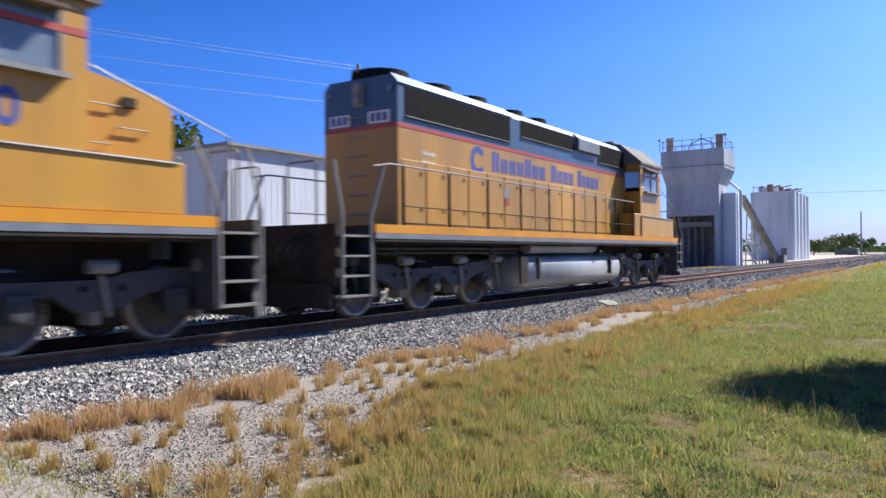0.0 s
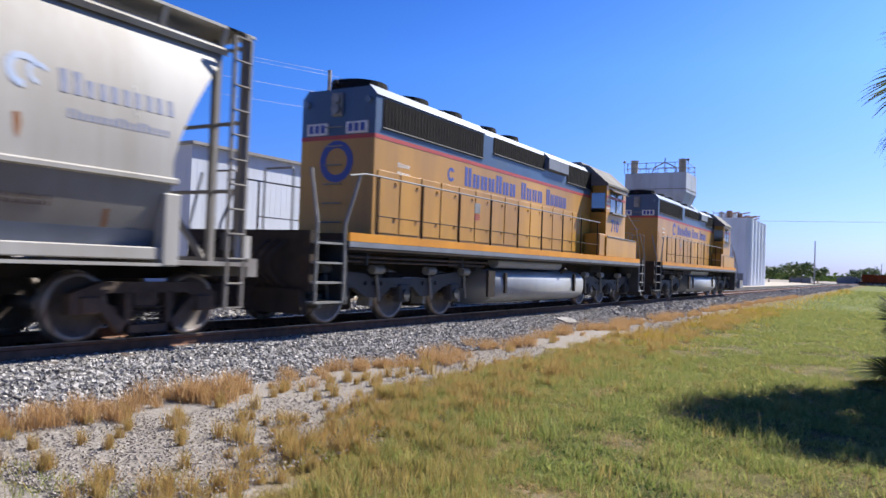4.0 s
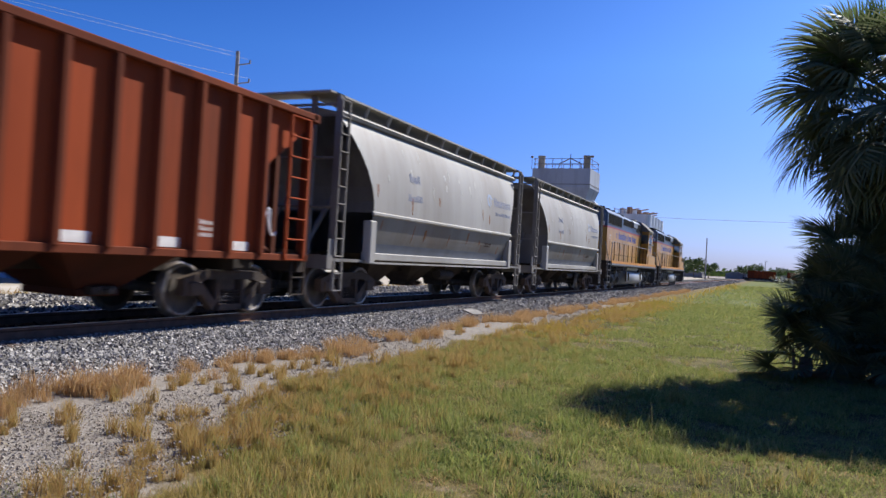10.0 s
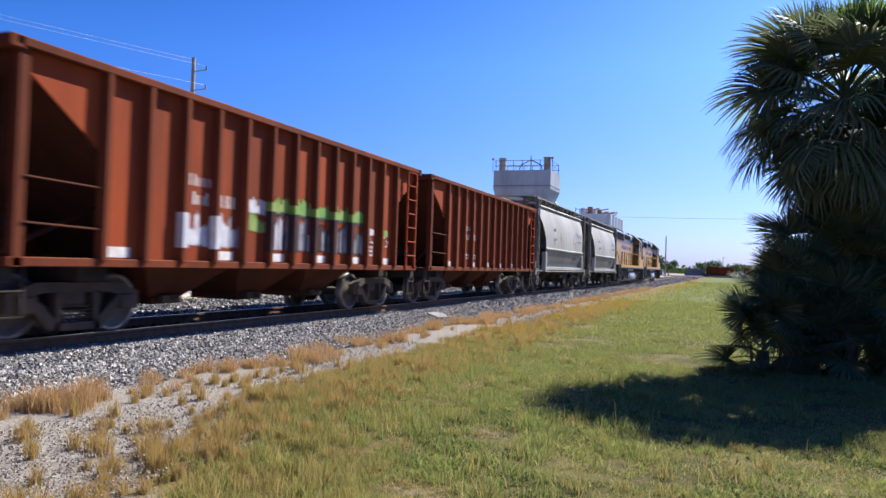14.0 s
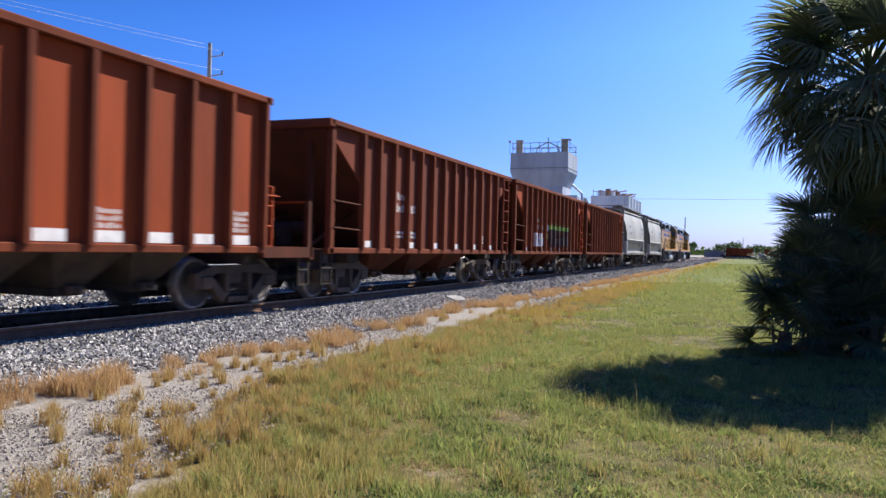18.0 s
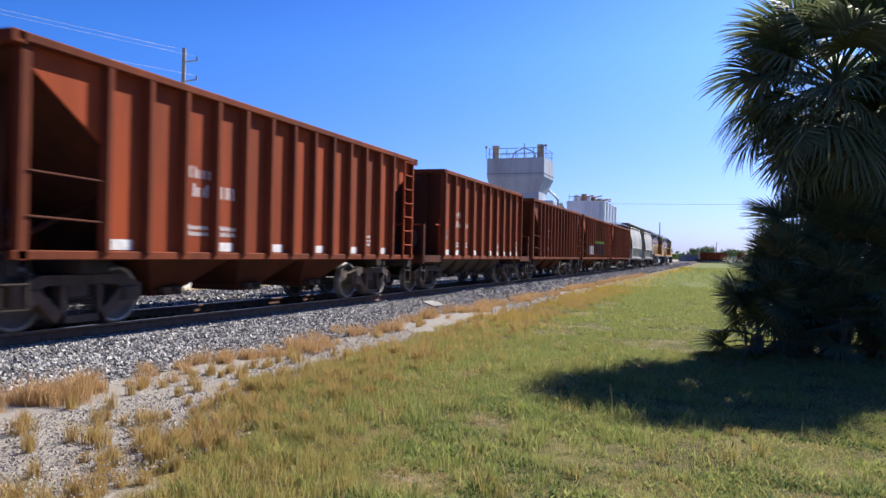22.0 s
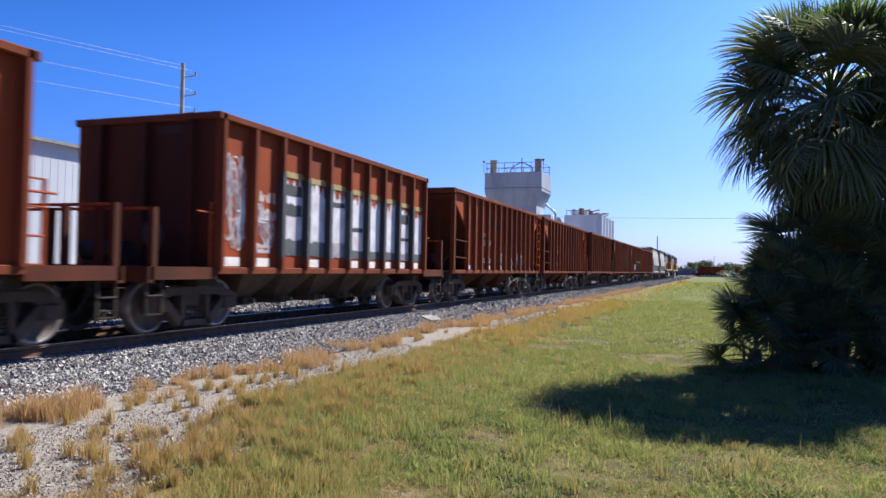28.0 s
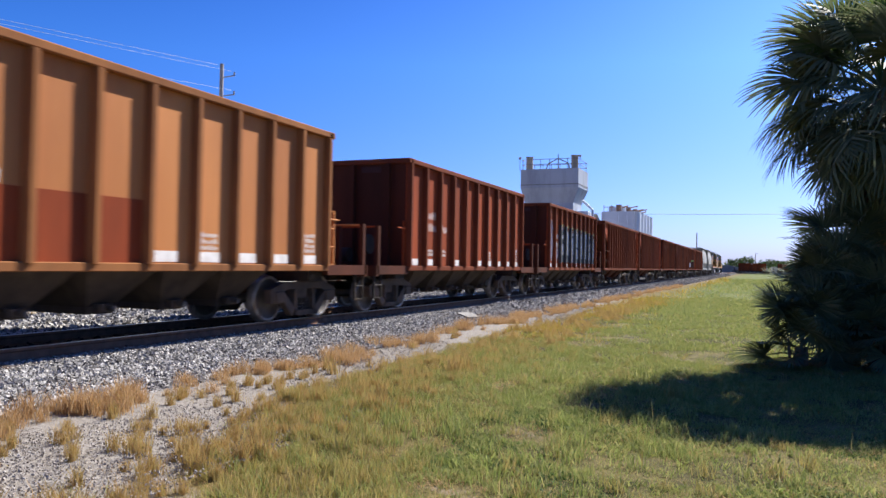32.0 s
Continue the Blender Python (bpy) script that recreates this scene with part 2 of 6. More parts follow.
M_glet = mat("slate_blue_lettering", (0.12, 0.145, 0.24), (0.17, 0.185, 0.25), 6, 0.7, 0, 0)

M_runs = mat("orange_rust_run", (0.3, 0.13, 0.05), (0.22, 0.1, 0.045), 8, 0.9, 0, 0, spec=0.1)
M_dusty = mat("pale_dust_run", (0.5, 0.49, 0.46), (0.44, 0.43, 0.4), 8, 0.9, 0, 0, spec=0.1)
M_swirl = mat("faded_sky_blue_paint", (0.26, 0.34, 0.5), (0.32, 0.37, 0.46), 5, 0.7, 0, 0)
M_patch = mat("grey_patch", (0.05, 0.03, 0.031), (0.07, 0.036, 0.035), 3, 0.85, 0, 0, spec=0.1)
M_sprayw = mat("white_spray", (0.644, 0.644, 0.666), (0.47, 0.47, 0.52), 3.5, 0.7, 0, 0, c3=(0.314, 0.136, 0.114), dirt=0.6)
M_sprayk = mat("black_spray", (0.0174, 0.0195, 0.0244), (0.0348, 0.0348, 0.0418), 4, 0.7, 0, 0)
M_sprayd = mat("dark_grey_spray", (0.0418, 0.0524, 0.0558), (0.0698, 0.0802, 0.0836), 4, 0.7, 0, 0)
M_sprayg = mat("green_spray", (0.118, 0.292, 0.0418), (0.266, 0.322, 0.0698), 3.5, 0.7, 0, 0)
M_sprayp = mat("mauve_spray", (0.236, 0.21, 0.25), (0.14, 0.118, 0.14), 6, 0.7, 0, 0, c3=(0.418, 0.406, 0.406), dirt=0.9)
M_spraygold = mat("gold_spray_edge", (0.348, 0.236, 0.0698), (0.244, 0.21, 0.0698), 5, 0.7, 0, 0)


def glassy(name, c):
    m = bpy.data.materials.new(name)
    m.use_nodes = True
    bs = m.node_tree.nodes["Principled BSDF"]
    bs.inputs["Base Color"].default_value = (*c, 1)
    bs.inputs["Roughness"].default_value = 0.05
    bs.inputs["Transmission Weight"].default_value = 0.6
    return m


M_glass = glassy("cab_glass", (0.35, 0.42, 0.5))


# ---- ground, track bed, grass ----
def ground_mat():
    """Sand and gravel beside the line, turning to dry and then green turf."""
    m = bpy.data.materials.new("turf_and_sand")
    m.use_nodes = True
    nt = m.node_tree
    nd, ln = nt.nodes, nt.links
    bs = nd["Principled BSDF"]
    bs.inputs["Roughness"].default_value = 0.95
    bs.inputs["Specular IOR Level"].default_value = 0.1
    geo = nd.new("ShaderNodeNewGeometry")
    sep = nd.new("ShaderNodeSeparateXYZ")
    ln.new(geo.outputs["Position"], sep.inputs["Vector"])

    def noise_at(scale, detail=6, rough=0.6):
        n = nd.new("ShaderNodeTexNoise")
        n.inputs["Scale"].default_value, n.inputs["Detail"].default_value, n.inputs["Roughness"].default_value = scale, detail, rough
        ln.new(geo.outputs["Position"], n.inputs["Vector"])
        return n.outputs["Fac"]

    def ramp(fac, stops):
        r = nd.new("ShaderNodeValToRGB")
        els = r.color_ramp.elements
        while len(els) < len(stops):
            els.new(0.5)
        for e, (p, c) in zip(els, stops):
            e.position, e.color = p, (*c, 1)
        ln.new(fac, r.inputs["Fac"])
        return r.outputs["Color"]

    def math_node(op, a, b):
        n = nd.new("ShaderNodeMath")
        n.operation = op
        for k, v in enumerate((a, b)):
            if isinstance(v, (int, float)):
                n.inputs[k].default_value = v
            else:
                ln.new(v, n.inputs[k])
        return n.outputs[0]

    def mix(f, a, b):
        n = nd.new("ShaderNodeMixRGB")
        ln.new(f, n.inputs["Fac"])
        ln.new(a, n.inputs["Color1"])
        ln.new(b, n.inputs["Color2"])
        return n.outputs["Color"]
    wob = math_node("MULTIPLY", math_node("SUBTRACT", noise_at(1.6, 8, 0.7), 0.5), 2.4)
    open_sand = nd.new("ShaderNodeMapRange")
    for key, v in (("From Min", 3.6), ("From Max", 8.0), ("To Min", 1.9), ("To Max", 0.0)):
        open_sand.inputs[key].default_value = v
    ln.new(sep.outputs["Y"], open_sand.inputs["Value"])
    closed = nd.new("ShaderNodeMapRange")
    for key, v in (("From Min", 11.0), ("From Max", 48.0), ("To Min", 0.0), ("To Max", 1.25)):
        closed.inputs[key].default_value = v
    ln.new(sep.outputs["Y"], closed.inputs["Value"])
    xx = math_node("SUBTRACT", math_node("ADD", math_node("ADD", sep.outputs["X"], closed.outputs[0]), wob), open_sand.outputs[0])
    sand = ramp(noise_at(16, 10, 0.85), [(0.36, (0.085, 0.068, 0.052)), (0.47, (0.2, 0.178, 0.152)), (0.64, (0.31, 0.285, 0.255))])
    turf = ramp(noise_at(9.0, 14, 0.95), [(0.34, (0.02, 0.022, 0.008)), (0.48, (0.05, 0.048, 0.016)), (0.60, (0.095, 0.074, 0.034)), (0.75, (0.182, 0.158, 0.106))])
    far = ramp(noise_at(0.15, 6, 0.7), [(0.35, (0.075, 0.1, 0.022)), (0.65, (0.115, 0.118, 0.032))])
    dist = nd.new("ShaderNodeMapRange")
    dist.inputs["From Min"].default_value, dist.inputs["From Max"].default_value = 16, 45
    ln.new(sep.outputs["Y"], dist.inputs["Value"])
    turf = mix(ramp(noise_at(1.3, 5, 0.7), [(0.42, (0.0, 0.0, 0.0)), (0.62, (0.75, 0.75, 0.75))]), turf, ramp(noise_at(11.0, 12, 0.9), [(0.36, (0.0855, 0.0684, 0.0266)), (0.64, (0.237, 0.19, 0.076))]))
    turf = mix(dist.outputs[0], turf, far)
    edge = nd.new("ShaderNodeMapRange")
    edge.inputs["From Min"].default_value, edge.inputs["From Max"].default_value = -5.75, -5.3
    ln.new(xx, edge.inputs["Value"])
    dry = ramp(noise_at(7.0, 10, 0.85), [(0.35, (0.112, 0.0747, 0.0224)), (0.65, (0.141, 0.104, 0.041))])
    mid = nd.new("ShaderNodeMapRange")
    mid.inputs["From Min"].default_value, mid.inputs["From Max"].default_value = -5.2, -2.6
    ln.new(xx, mid.inputs["Value"])
    col = mix(mid.outputs[0], dry, turf)
    col = mix(edge.outputs[0], sand, col)
    for sx, sy, rx, ry in ((-2.15, 7.0, 0.5, 0.36), (-2.1, 5.05, 0.4, 0.26)):
        dx = math_node("DIVIDE", math_node("SUBTRACT", sep.outputs["X"], sx), rx)
        dy = math_node("DIVIDE", math_node("SUBTRACT", sep.outputs["Y"], sy), ry)
        d = math_node("ADD", math_node("MULTIPLY", dx, dx), math_node("MULTIPLY", dy, dy))
        d = math_node("ADD", d, math_node("MULTIPLY", noise_at(6.0, 8, 0.8), 3.4))
        worn_shade = ramp(math_node("MULTIPLY", d, 0.5), [(0.72, (0.55, 0.55, 0.55)), (1.0, (0.0, 0.0, 0.0))])
        col = mix(worn_shade, col, ramp(noise_at(14.0, 10, 0.85), [(0.35, (0.16, 0.115, 0.075)), (0.65, (0.36, 0.29, 0.22))]))
    ln.new(col, bs.inputs["Base Color"])
    bp = nd.new("ShaderNodeBump")
    bp.inputs["Strength"].default_value, bp.inputs["Distance"].default_value = 0.6, 0.05
    ln.new(noise_at(25, 5), bp.inputs["Height"])
    ln.new(bp.outputs["Normal"], bs.inputs["Normal"])
    return m


def island_mat(name, stops, rough=0.9, translucent=0.0, scale=0.0, spec=0.25):
    """Colours picked piece by piece, with light coming through thin leaves."""
    m = bpy.data.materials.new(name)
    m.use_nodes = True
    nt = m.node_tree
    nd, ln = nt.nodes, nt.links
    bs = nd["Principled BSDF"]
    bs.inputs["Roughness"].default_value = rough
    bs.inputs["Specular IOR Level"].default_value = spec
    geo = nd.new("ShaderNodeNewGeometry")
    r = nd.new("ShaderNodeValToRGB")
    els = r.color_ramp.elements
    while len(els) < len(stops):
        els.new(0.5)
    for e, (p, c) in zip(els, stops):
        e.position, e.color = p, (*c, 1)
    ln.new(geo.outputs["Random Per Island"], r.inputs["Fac"])
    ln.new(r.outputs["Color"], bs.inputs["Base Color"])
    if scale:
        n = nd.new("ShaderNodeTexNoise")
        n.inputs["Scale"].default_value = scale
        ln.new(geo.outputs["Position"], n.inputs["Vector"])
        bp = nd.new("ShaderNodeBump")
        bp.inputs["Strength"].default_value, bp.inputs["Distance"].default_value = 0.5, 0.01
        ln.new(n.outputs["Fac"], bp.inputs["Height"])
        ln.new(bp.outputs["Normal"], bs.inputs["Normal"])
    if translucent:
        t = nd.new("ShaderNodeBsdfTranslucent")
        ln.new(r.outputs["Color"], t.inputs["Color"])
        mx = nd.new("ShaderNodeMixShader")
        mx.inputs["Fac"].default_value = translucent
        ln.new(bs.outputs[0], mx.inputs[1])
        ln.new(t.outputs[0], mx.inputs[2])
        ln.new(mx.outputs[0], nd["Material Output"].inputs["Surface"])
    return m


M_ground = ground_mat()
M_stone = island_mat("crushed_stone", [(0.0, (0.08, 0.075, 0.07)), (0.4, (0.2, 0.19, 0.178)), (0.75, (0.315, 0.3, 0.28)), (1.0, (0.46, 0.437, 0.405))], 0.95, 0, 60, 0.0)
M_pebble = island_mat("pale_pebbles", [(0, (0.16, 0.135, 0.115)), (0.5, (0.27, 0.24, 0.21)), (1, (0.37, 0.335, 0.3))], 0.95, 0, 60, 0.0)
# Near black: the train's shade between the rails put into oily stone.
M_crib = island_mat("shaded_oily_stone", [(0.0, (0.0134, 0.0127, 0.0123)), (0.6, (0.0288, 0.0268, 0.0252)), (1.0, (0.0538, 0.05, 0.046))], 0.9, 0, 60, 0.04)
# Dark base: shade in the gaps between stones is put into this colour.
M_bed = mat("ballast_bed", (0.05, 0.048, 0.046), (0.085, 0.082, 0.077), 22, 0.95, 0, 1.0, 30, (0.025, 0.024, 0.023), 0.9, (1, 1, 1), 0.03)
M_yard = mat("pale_yard_gravel", (0.42, 0.385, 0.33), (0.33, 0.295, 0.24), 0.5, 0.97, 0, 0.4, 12, (0.24, 0.2, 0.13), 0.6, (1, 1, 1), 0.03)
M_rail = mat("rail_steel", (0.19, 0.105, 0.072), (0.12, 0.072, 0.052), 6, 0.85, 0.0, 0.2, 30, None, 0.3, (1, 1, 1), 0.08)
M_railtop = mat("polished_rail_head", (0.42, 0.408, 0.396), (0.336, 0.324, 0.312), 6, 0.35, 0.8, 0.05, 30)
M_tie = mat("weathered_tie", (0.12, 0.09, 0.075), (0.07, 0.054, 0.046), 5, 0.9, 0, 0.6, 25, None, 0.4, (1, 6, 1), 0.1)
M_green = island_mat("green_grass", [(0, (0.13, 0.172, 0.044)), (0.4, (0.226, 0.264, 0.07)), (0.75, (0.31, 0.31, 0.105)), (1, (0.36, 0.325, 0.12))], 0.8, 0.45)
M_dry = island_mat("dry_grass", [(0, (0.2, 0.165, 0.045)), (0.4, (0.33, 0.262, 0.08)), (0.75, (0.41, 0.315, 0.13)), (1, (0.19, 0.22, 0.05))], 0.8, 0.45)
M_straw = island_mat("straw_tuft", [(0, (0.29, 0.175, 0.065)), (0.5, (0.43, 0.285, 0.11)), (1, (0.36, 0.295, 0.095))], 0.85, 0.45)
M_gold = island_mat("golden_grass", [(0, (0.26, 0.19, 0.034)), (0.4, (0.39, 0.275, 0.052)), (0.75, (0.43, 0.305, 0.085)), (1, (0.2, 0.215, 0.042))], 0.8, 0.45)
M_brown = island_mat("brown_tuft", [(0, (0.289, 0.166, 0.0735)), (0.5, (0.429, 0.266, 0.123)), (1, (0.525, 0.367, 0.193))], 0.85, 0.45)

rs = np.random.RandomState(7)


def sheet_height(x, y):
    return 0.03 * np.sin(x * 0.9 + 0.4 * y) + 0.025 * np.sin(y * 0.7 - x * 0.35) + 0.02 * np.sin(2.3 * x + 1.1) * np.sin(1.9 * y)


def soft_height(x, y):
    """Gentle unevenness of the turf, fading out far away and under the track bed."""
    near = np.clip((60 - y) / 40, 0, 1) * np.clip((x + 7.6) / 0.8, 0, 1) * np.clip((14 - x) / 3, 0, 1) * np.clip((y + 4) / 2, 0, 1)
    return sheet_height(x, y) * near


gx = np.concatenate([[-2500, -900, -300, -120, -60, -30, -16], np.linspace(-12.5, 14, 107), [20, 40, 90, 300, 900, 2500]])
gy = np.concatenate([[-400, -120, -40, -15], np.linspace(-5, 60, 200), [75, 100, 150, 250, 500, 1200, 2500, 4500]])
GX, GY = np.meshgrid(gx, gy)
GZ = soft_height(GX, GY)
me = bpy.data.meshes.new("ground")
w = len(gx)
idx = (np.arange(len(gy) - 1)[:, None] * w + np.arange(w - 1)[None]).ravel()
me.from_pydata(np.stack([GX.ravel(), GY.ravel(), GZ.ravel()], 1).tolist(), [], np.stack([idx, idx + 1, idx + w + 1, idx + w], 1).tolist())
me.materials.append(M_ground)
for p in me.polygons:
    p.use_smooth = True
tagged(new("ground", me), "patchy dry and green turf with pale sand along the track", "ground", kind="structure")

# pale yard beyond the line
b = B()
box(b, -90, -16.3, -60, 330, -0.2, 0.05)
yard = part("yard", b, M_yard)
tagged(yard, "pale gravel yard beyond the railway track", "yard", kind="structure")
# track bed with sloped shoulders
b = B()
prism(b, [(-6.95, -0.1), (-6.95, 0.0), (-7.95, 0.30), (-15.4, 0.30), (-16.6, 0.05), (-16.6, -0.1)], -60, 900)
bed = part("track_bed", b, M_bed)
tagged(bed, "grey crushed stone ballast bed under the track", "ballast", kind="structure")
for s in (-1, 1):
    b = B()
    x = TRACK_X + s * 0.755
    for pts in ([(x - 0.07, 0.31), (x + 0.07, 0.31), (x + 0.07, 0.325), (x + 0.015, 0.345), (x + 0.01, 0.43), (x + 0.036, 0.45), (x + 0.036, 0.482), (x - 0.036, 0.482), (x - 0.036, 0.45), (x - 0.01, 0.43), (x - 0.015, 0.345), (x - 0.07, 0.325)],):
        prism(b, pts, -60, 900)
    r = tagged(part("rail", b, M_rail), "rusty steel rail spiked to wooden ties", "rail", "rails of the track", "structure")
    b = B()
    box(b, x - 0.03, x + 0.03, -60, 900, 0.482, 0.488)
    part("rail_head", b, M_railtop, r, "polished running surface")
b = B()
box(b, -1.3, 1.3, -0.11, 0.11, -0.17, 0.0, 0.012)
first = None
tie_parent = bed
for k in range(290):
    y = -10 + k * 0.52
    m = pose(TRACK_X + random.uniform(-0.03, 0.03), y, 0.322 + random.uniform(-0.014, 0.012), 0, 0, random.uniform(-1, 1))
    if first is None:
        first = part("tie", b, M_tie, bed)
        first.matrix_basis = m
    else:
        again(first, m, bed)

# loose stones on the near shoulder
def stones(name, label, n, xr, yr, size, zfun, m, seed, power=1.0):
    r = np.random.RandomState(seed)
    x = r.uniform(*xr, n)
    y = yr[0] + (yr[1] - yr[0]) * r.rand(n) ** power
    z = zfun(x)
    cube = np.array([(-1, -1, -1), (1, -1, -1), (1, 1, -1), (-1, 1, -1), (-1, -1, 1), (1, -1, 1), (1, 1, 1), (-1, 1, 1)], float)
    faces = np.array([(0, 3, 2, 1), (4, 5, 6, 7), (0, 1, 5, 4), (1, 2, 6, 5), (2, 3, 7, 6), (3, 0, 4, 7)])
    s = size * r.uniform(0.55, 1.25, (n, 1, 1)) * r.uniform(0.6, 1.2, (n, 1, 3)) * 0.5
    v = (cube[None] + r.uniform(-0.45, 0.45, (n, 8, 3))) * s
    q = r.randn(n, 4)
    q /= np.linalg.norm(q, axis=1)[:, None]
    a, bb, c, d = q.T
    R = np.stack([1 - 2 * (c * c + d * d), 2 * (bb * c - a * d), 2 * (bb * d + a * c), 2 * (bb * c + a * d), 1 - 2 * (bb * bb + d * d), 2 * (c * d - a * bb), 2 * (bb * d - a * c), 2 * (c * d + a * bb), 1 - 2 * (bb * bb + c * c)], 1).reshape(n, 3, 3)
    v = np.einsum("nij,nkj->nki", R, v) + np.stack([x, y, z + size * 0.12], 1)[:, None]
    f = (faces[None] + (np.arange(n) * 8)[:, None, None]).reshape(-1, 4)
    me = bpy.data.meshes.new(name)
    me.from_pydata(v.reshape(-1, 3).tolist(), [], f.tolist())
    me.materials.append(m)
    return tagged(new(name, me), label, "stones", kind="stuff")


def shoulder(x):
    return np.where(x > -7.95, np.clip((-6.95 - x) * 0.30, 0, 0.3), 0.30)


stones("ballast_stones", "grey and white crushed stone ballast on the shoulder", 66000, (-8.75, -6.85), (2.5, 24), 0.041, shoulder, M_stone, 11, 1.15)
stones("ballast_stones_far", "grey crushed stone ballast further along the shoulder", 26000, (-8.75, -6.8), (24, 75), 0.075, shoulder, M_stone, 12, 1.2)
stones("ballast_stones_distant", "grey crushed stone ballast far down the line", 15000, (-8.75, -6.8), (75, 220), 0.15, shoulder, M_stone, 16, 1.3)
stones("crib_stones", "crushed stone ballast between the rails", 9000, (-12.0, -8.7), (3, 40), 0.08, lambda x: x * 0 + 0.275, M_crib, 13)
stones("far_bed_stones", "grey crushed stone ballast beyond the running line", 22000, (-16.2, -11.0), (4, 60), 0.075, lambda x: np.where(x < -15.4, np.clip(0.05 + (x + 16.6) * 0.208, 0.05, 0.3), 0.29), M_stone, 15, 1.3)
stones("sand_gravel", "pale pebbles scattered on the sandy strip", 26000, (-7.0, -3.9), (3, 30), 0.013, lambda x: x * 0 + 0.0, M_pebble, 14, 1.5)


def grass(name, label, n, xy, h, width, m, seed, lean=0.5, per=1, spread=0.05):
    """Bent blades in loose bunches; xy gives the bunches' places."""
    r = np.random.RandomState(seed)
    x, y, scale = xy(r, n)
    x, y, scale = np.repeat(x, per), np.repeat(y, per), np.repeat(scale, per)
    n = len(x)
    if per > 1:
        x = x + r.randn(n) * spread * scale
        y = y + r.randn(n) * spread * scale
    z = soft_height(x, y) - 0.004
    a = r.rand(n) * math.tau
    hh = h * scale * r.uniform(0.5, 1.25, n)
    ww = width * np.maximum(scale, 0.8) * r.uniform(0.7, 1.3, n)
    la, lt = r.rand(n) * math.tau, hh * lean * r.uniform(0.2, 1.3, n)
    side = np.stack([np.cos(a), np.sin(a), np.zeros(n)], 1) * ww[:, None] / 2
    base = np.stack([x, y, z], 1)
    tip = np.stack([np.cos(la) * lt, np.sin(la) * lt, hh], 1)
    midp = base + tip * np.array([0.35, 0.35, 0.6])
    v = np.stack([base - side, base + side, midp + side * 0.75, midp - side * 0.75, base + tip], 1).reshape(-1, 3)
    o = np.arange(n) * 5
    quads = np.stack([o, o + 1, o + 2, o + 3], 1).tolist()
    tris = np.stack([o + 3, o + 2, o + 4], 1).tolist()
    me = bpy.data.meshes.new(name)
    me.from_pydata(v.tolist(), [], quads + tris)
    me.materials.append(m)
    return tagged(new(name, me), label, "grass", kind="stuff")


GRID = np.random.RandomState(3).rand(97, 97)


def patchy(x, y, size=1.0, shift=0):
    """Soft random patches of about that size in metres, 0 to 1."""
    u, v = x / size + 40.5 + shift, y / size + 11.3 + shift
    i, j = np.floor(u).astype(int), np.floor(v).astype(int)
    a, c = u - i, v - j
    a, c = a * a * (3 - 2 * a), c * c * (3 - 2 * c)
    g = lambda p, q: GRID[p % 97, q % 97]
    return (g(i, j) * (1 - a) + g(i + 1, j) * a) * (1 - c) + (g(i, j + 1) * (1 - a) + g(i + 1, j + 1) * a) * c


def field(x0, x1, y0, y1, power, want, grow=0.0):
    """Bunch places over a stretch of turf, thinned by want(x, y)."""
    def xy(r, n):
        x = r.uniform(x0, x1, n * 3)
        y = y0 + (y1 - y0) * r.rand(n * 3) ** power
        keep = r.rand(n * 3) < want(x, y)
        x, y = x[keep][:n], y[keep][:n]
        return x, y, (1 + grow * (y - y0) / (y1 - y0)) * (0.6 + 0.8 * patchy(x, y, 0.35, 31))
    return xy


def sand_edge(y):
    """The sandy strip widens towards the near end of the verge."""
    return 1.9 * np.clip((8.0 - y) / 4.4, 0, 1)


def bare(x, y):
    """Bare spots of sand and thin, trampled stretches in the turf."""
    d = np.minimum(((x + 2.15) / 0.5) ** 2 + ((y - 7.0) / 0.38) ** 2, ((x + 2.1) / 0.4) ** 2 + ((y - 5.05) / 0.26) ** 2)
    thin = np.clip((patchy(x, y, 0.42, 81) * 0.6 + patchy(x, y, 1.1, 87) * 0.4 - 0.33) * 5, 0.2, 1)
    return np.where(d < 1, 0.1, thin)


def greenness(x, y):
    g = np.clip((x - 0.8 * sand_edge(y) + 5.3 + 2.6 * (patchy(x, y, 1.3) - 0.5)) / 2.4, 0.0, 1)
    p = 0.6 * patchy(x, y, 0.55, 5) + 0.4 * patchy(x, y, 2.2, 9)
    return g * np.clip((p - 0.24) * 2.8, 0.1, 1) * bare(x, y)


def dryness(x, y):
    e = np.clip((x - sand_edge(y) + 5.6 + 1.2 * (patchy(x, y, 0.5, 2) - 0.5)) / 0.6, 0.01, 1)
    p = 0.55 * patchy(x, y, 0.45, 17) + 0.45 * patchy(x, y, 1.8, 23)
    return e * np.clip((p - 0.22) * 2.6, 0.1, 1) * np.clip(0.75 - 0.45 * (x - 0.5 * sand_edge(y) + 4.2), 0.07, 1) * bare(x, y)


grass("green_grass", "short green and yellowing grass of the verge", 27000, field(-5.5, 6.5, 3.2, 16, 0.95, greenness), 0.052, 0.0055, M_green, 21, 0.9, 8, 0.034)
grass("dry_grass", "straw coloured dry grass blades on the verge", 9000, field(-6.2, 6, 3.2, 16, 0.95, dryness), 0.065, 0.005, M_dry, 22, 0.7, 8, 0.03)
grass("green_grass_mid", "green grass further along the verge", 34000, field(-5, 9, 16, 42, 1.2, greenness, 0.8), 0.07, 0.011, M_green, 23, 0.9, 5, 0.09)
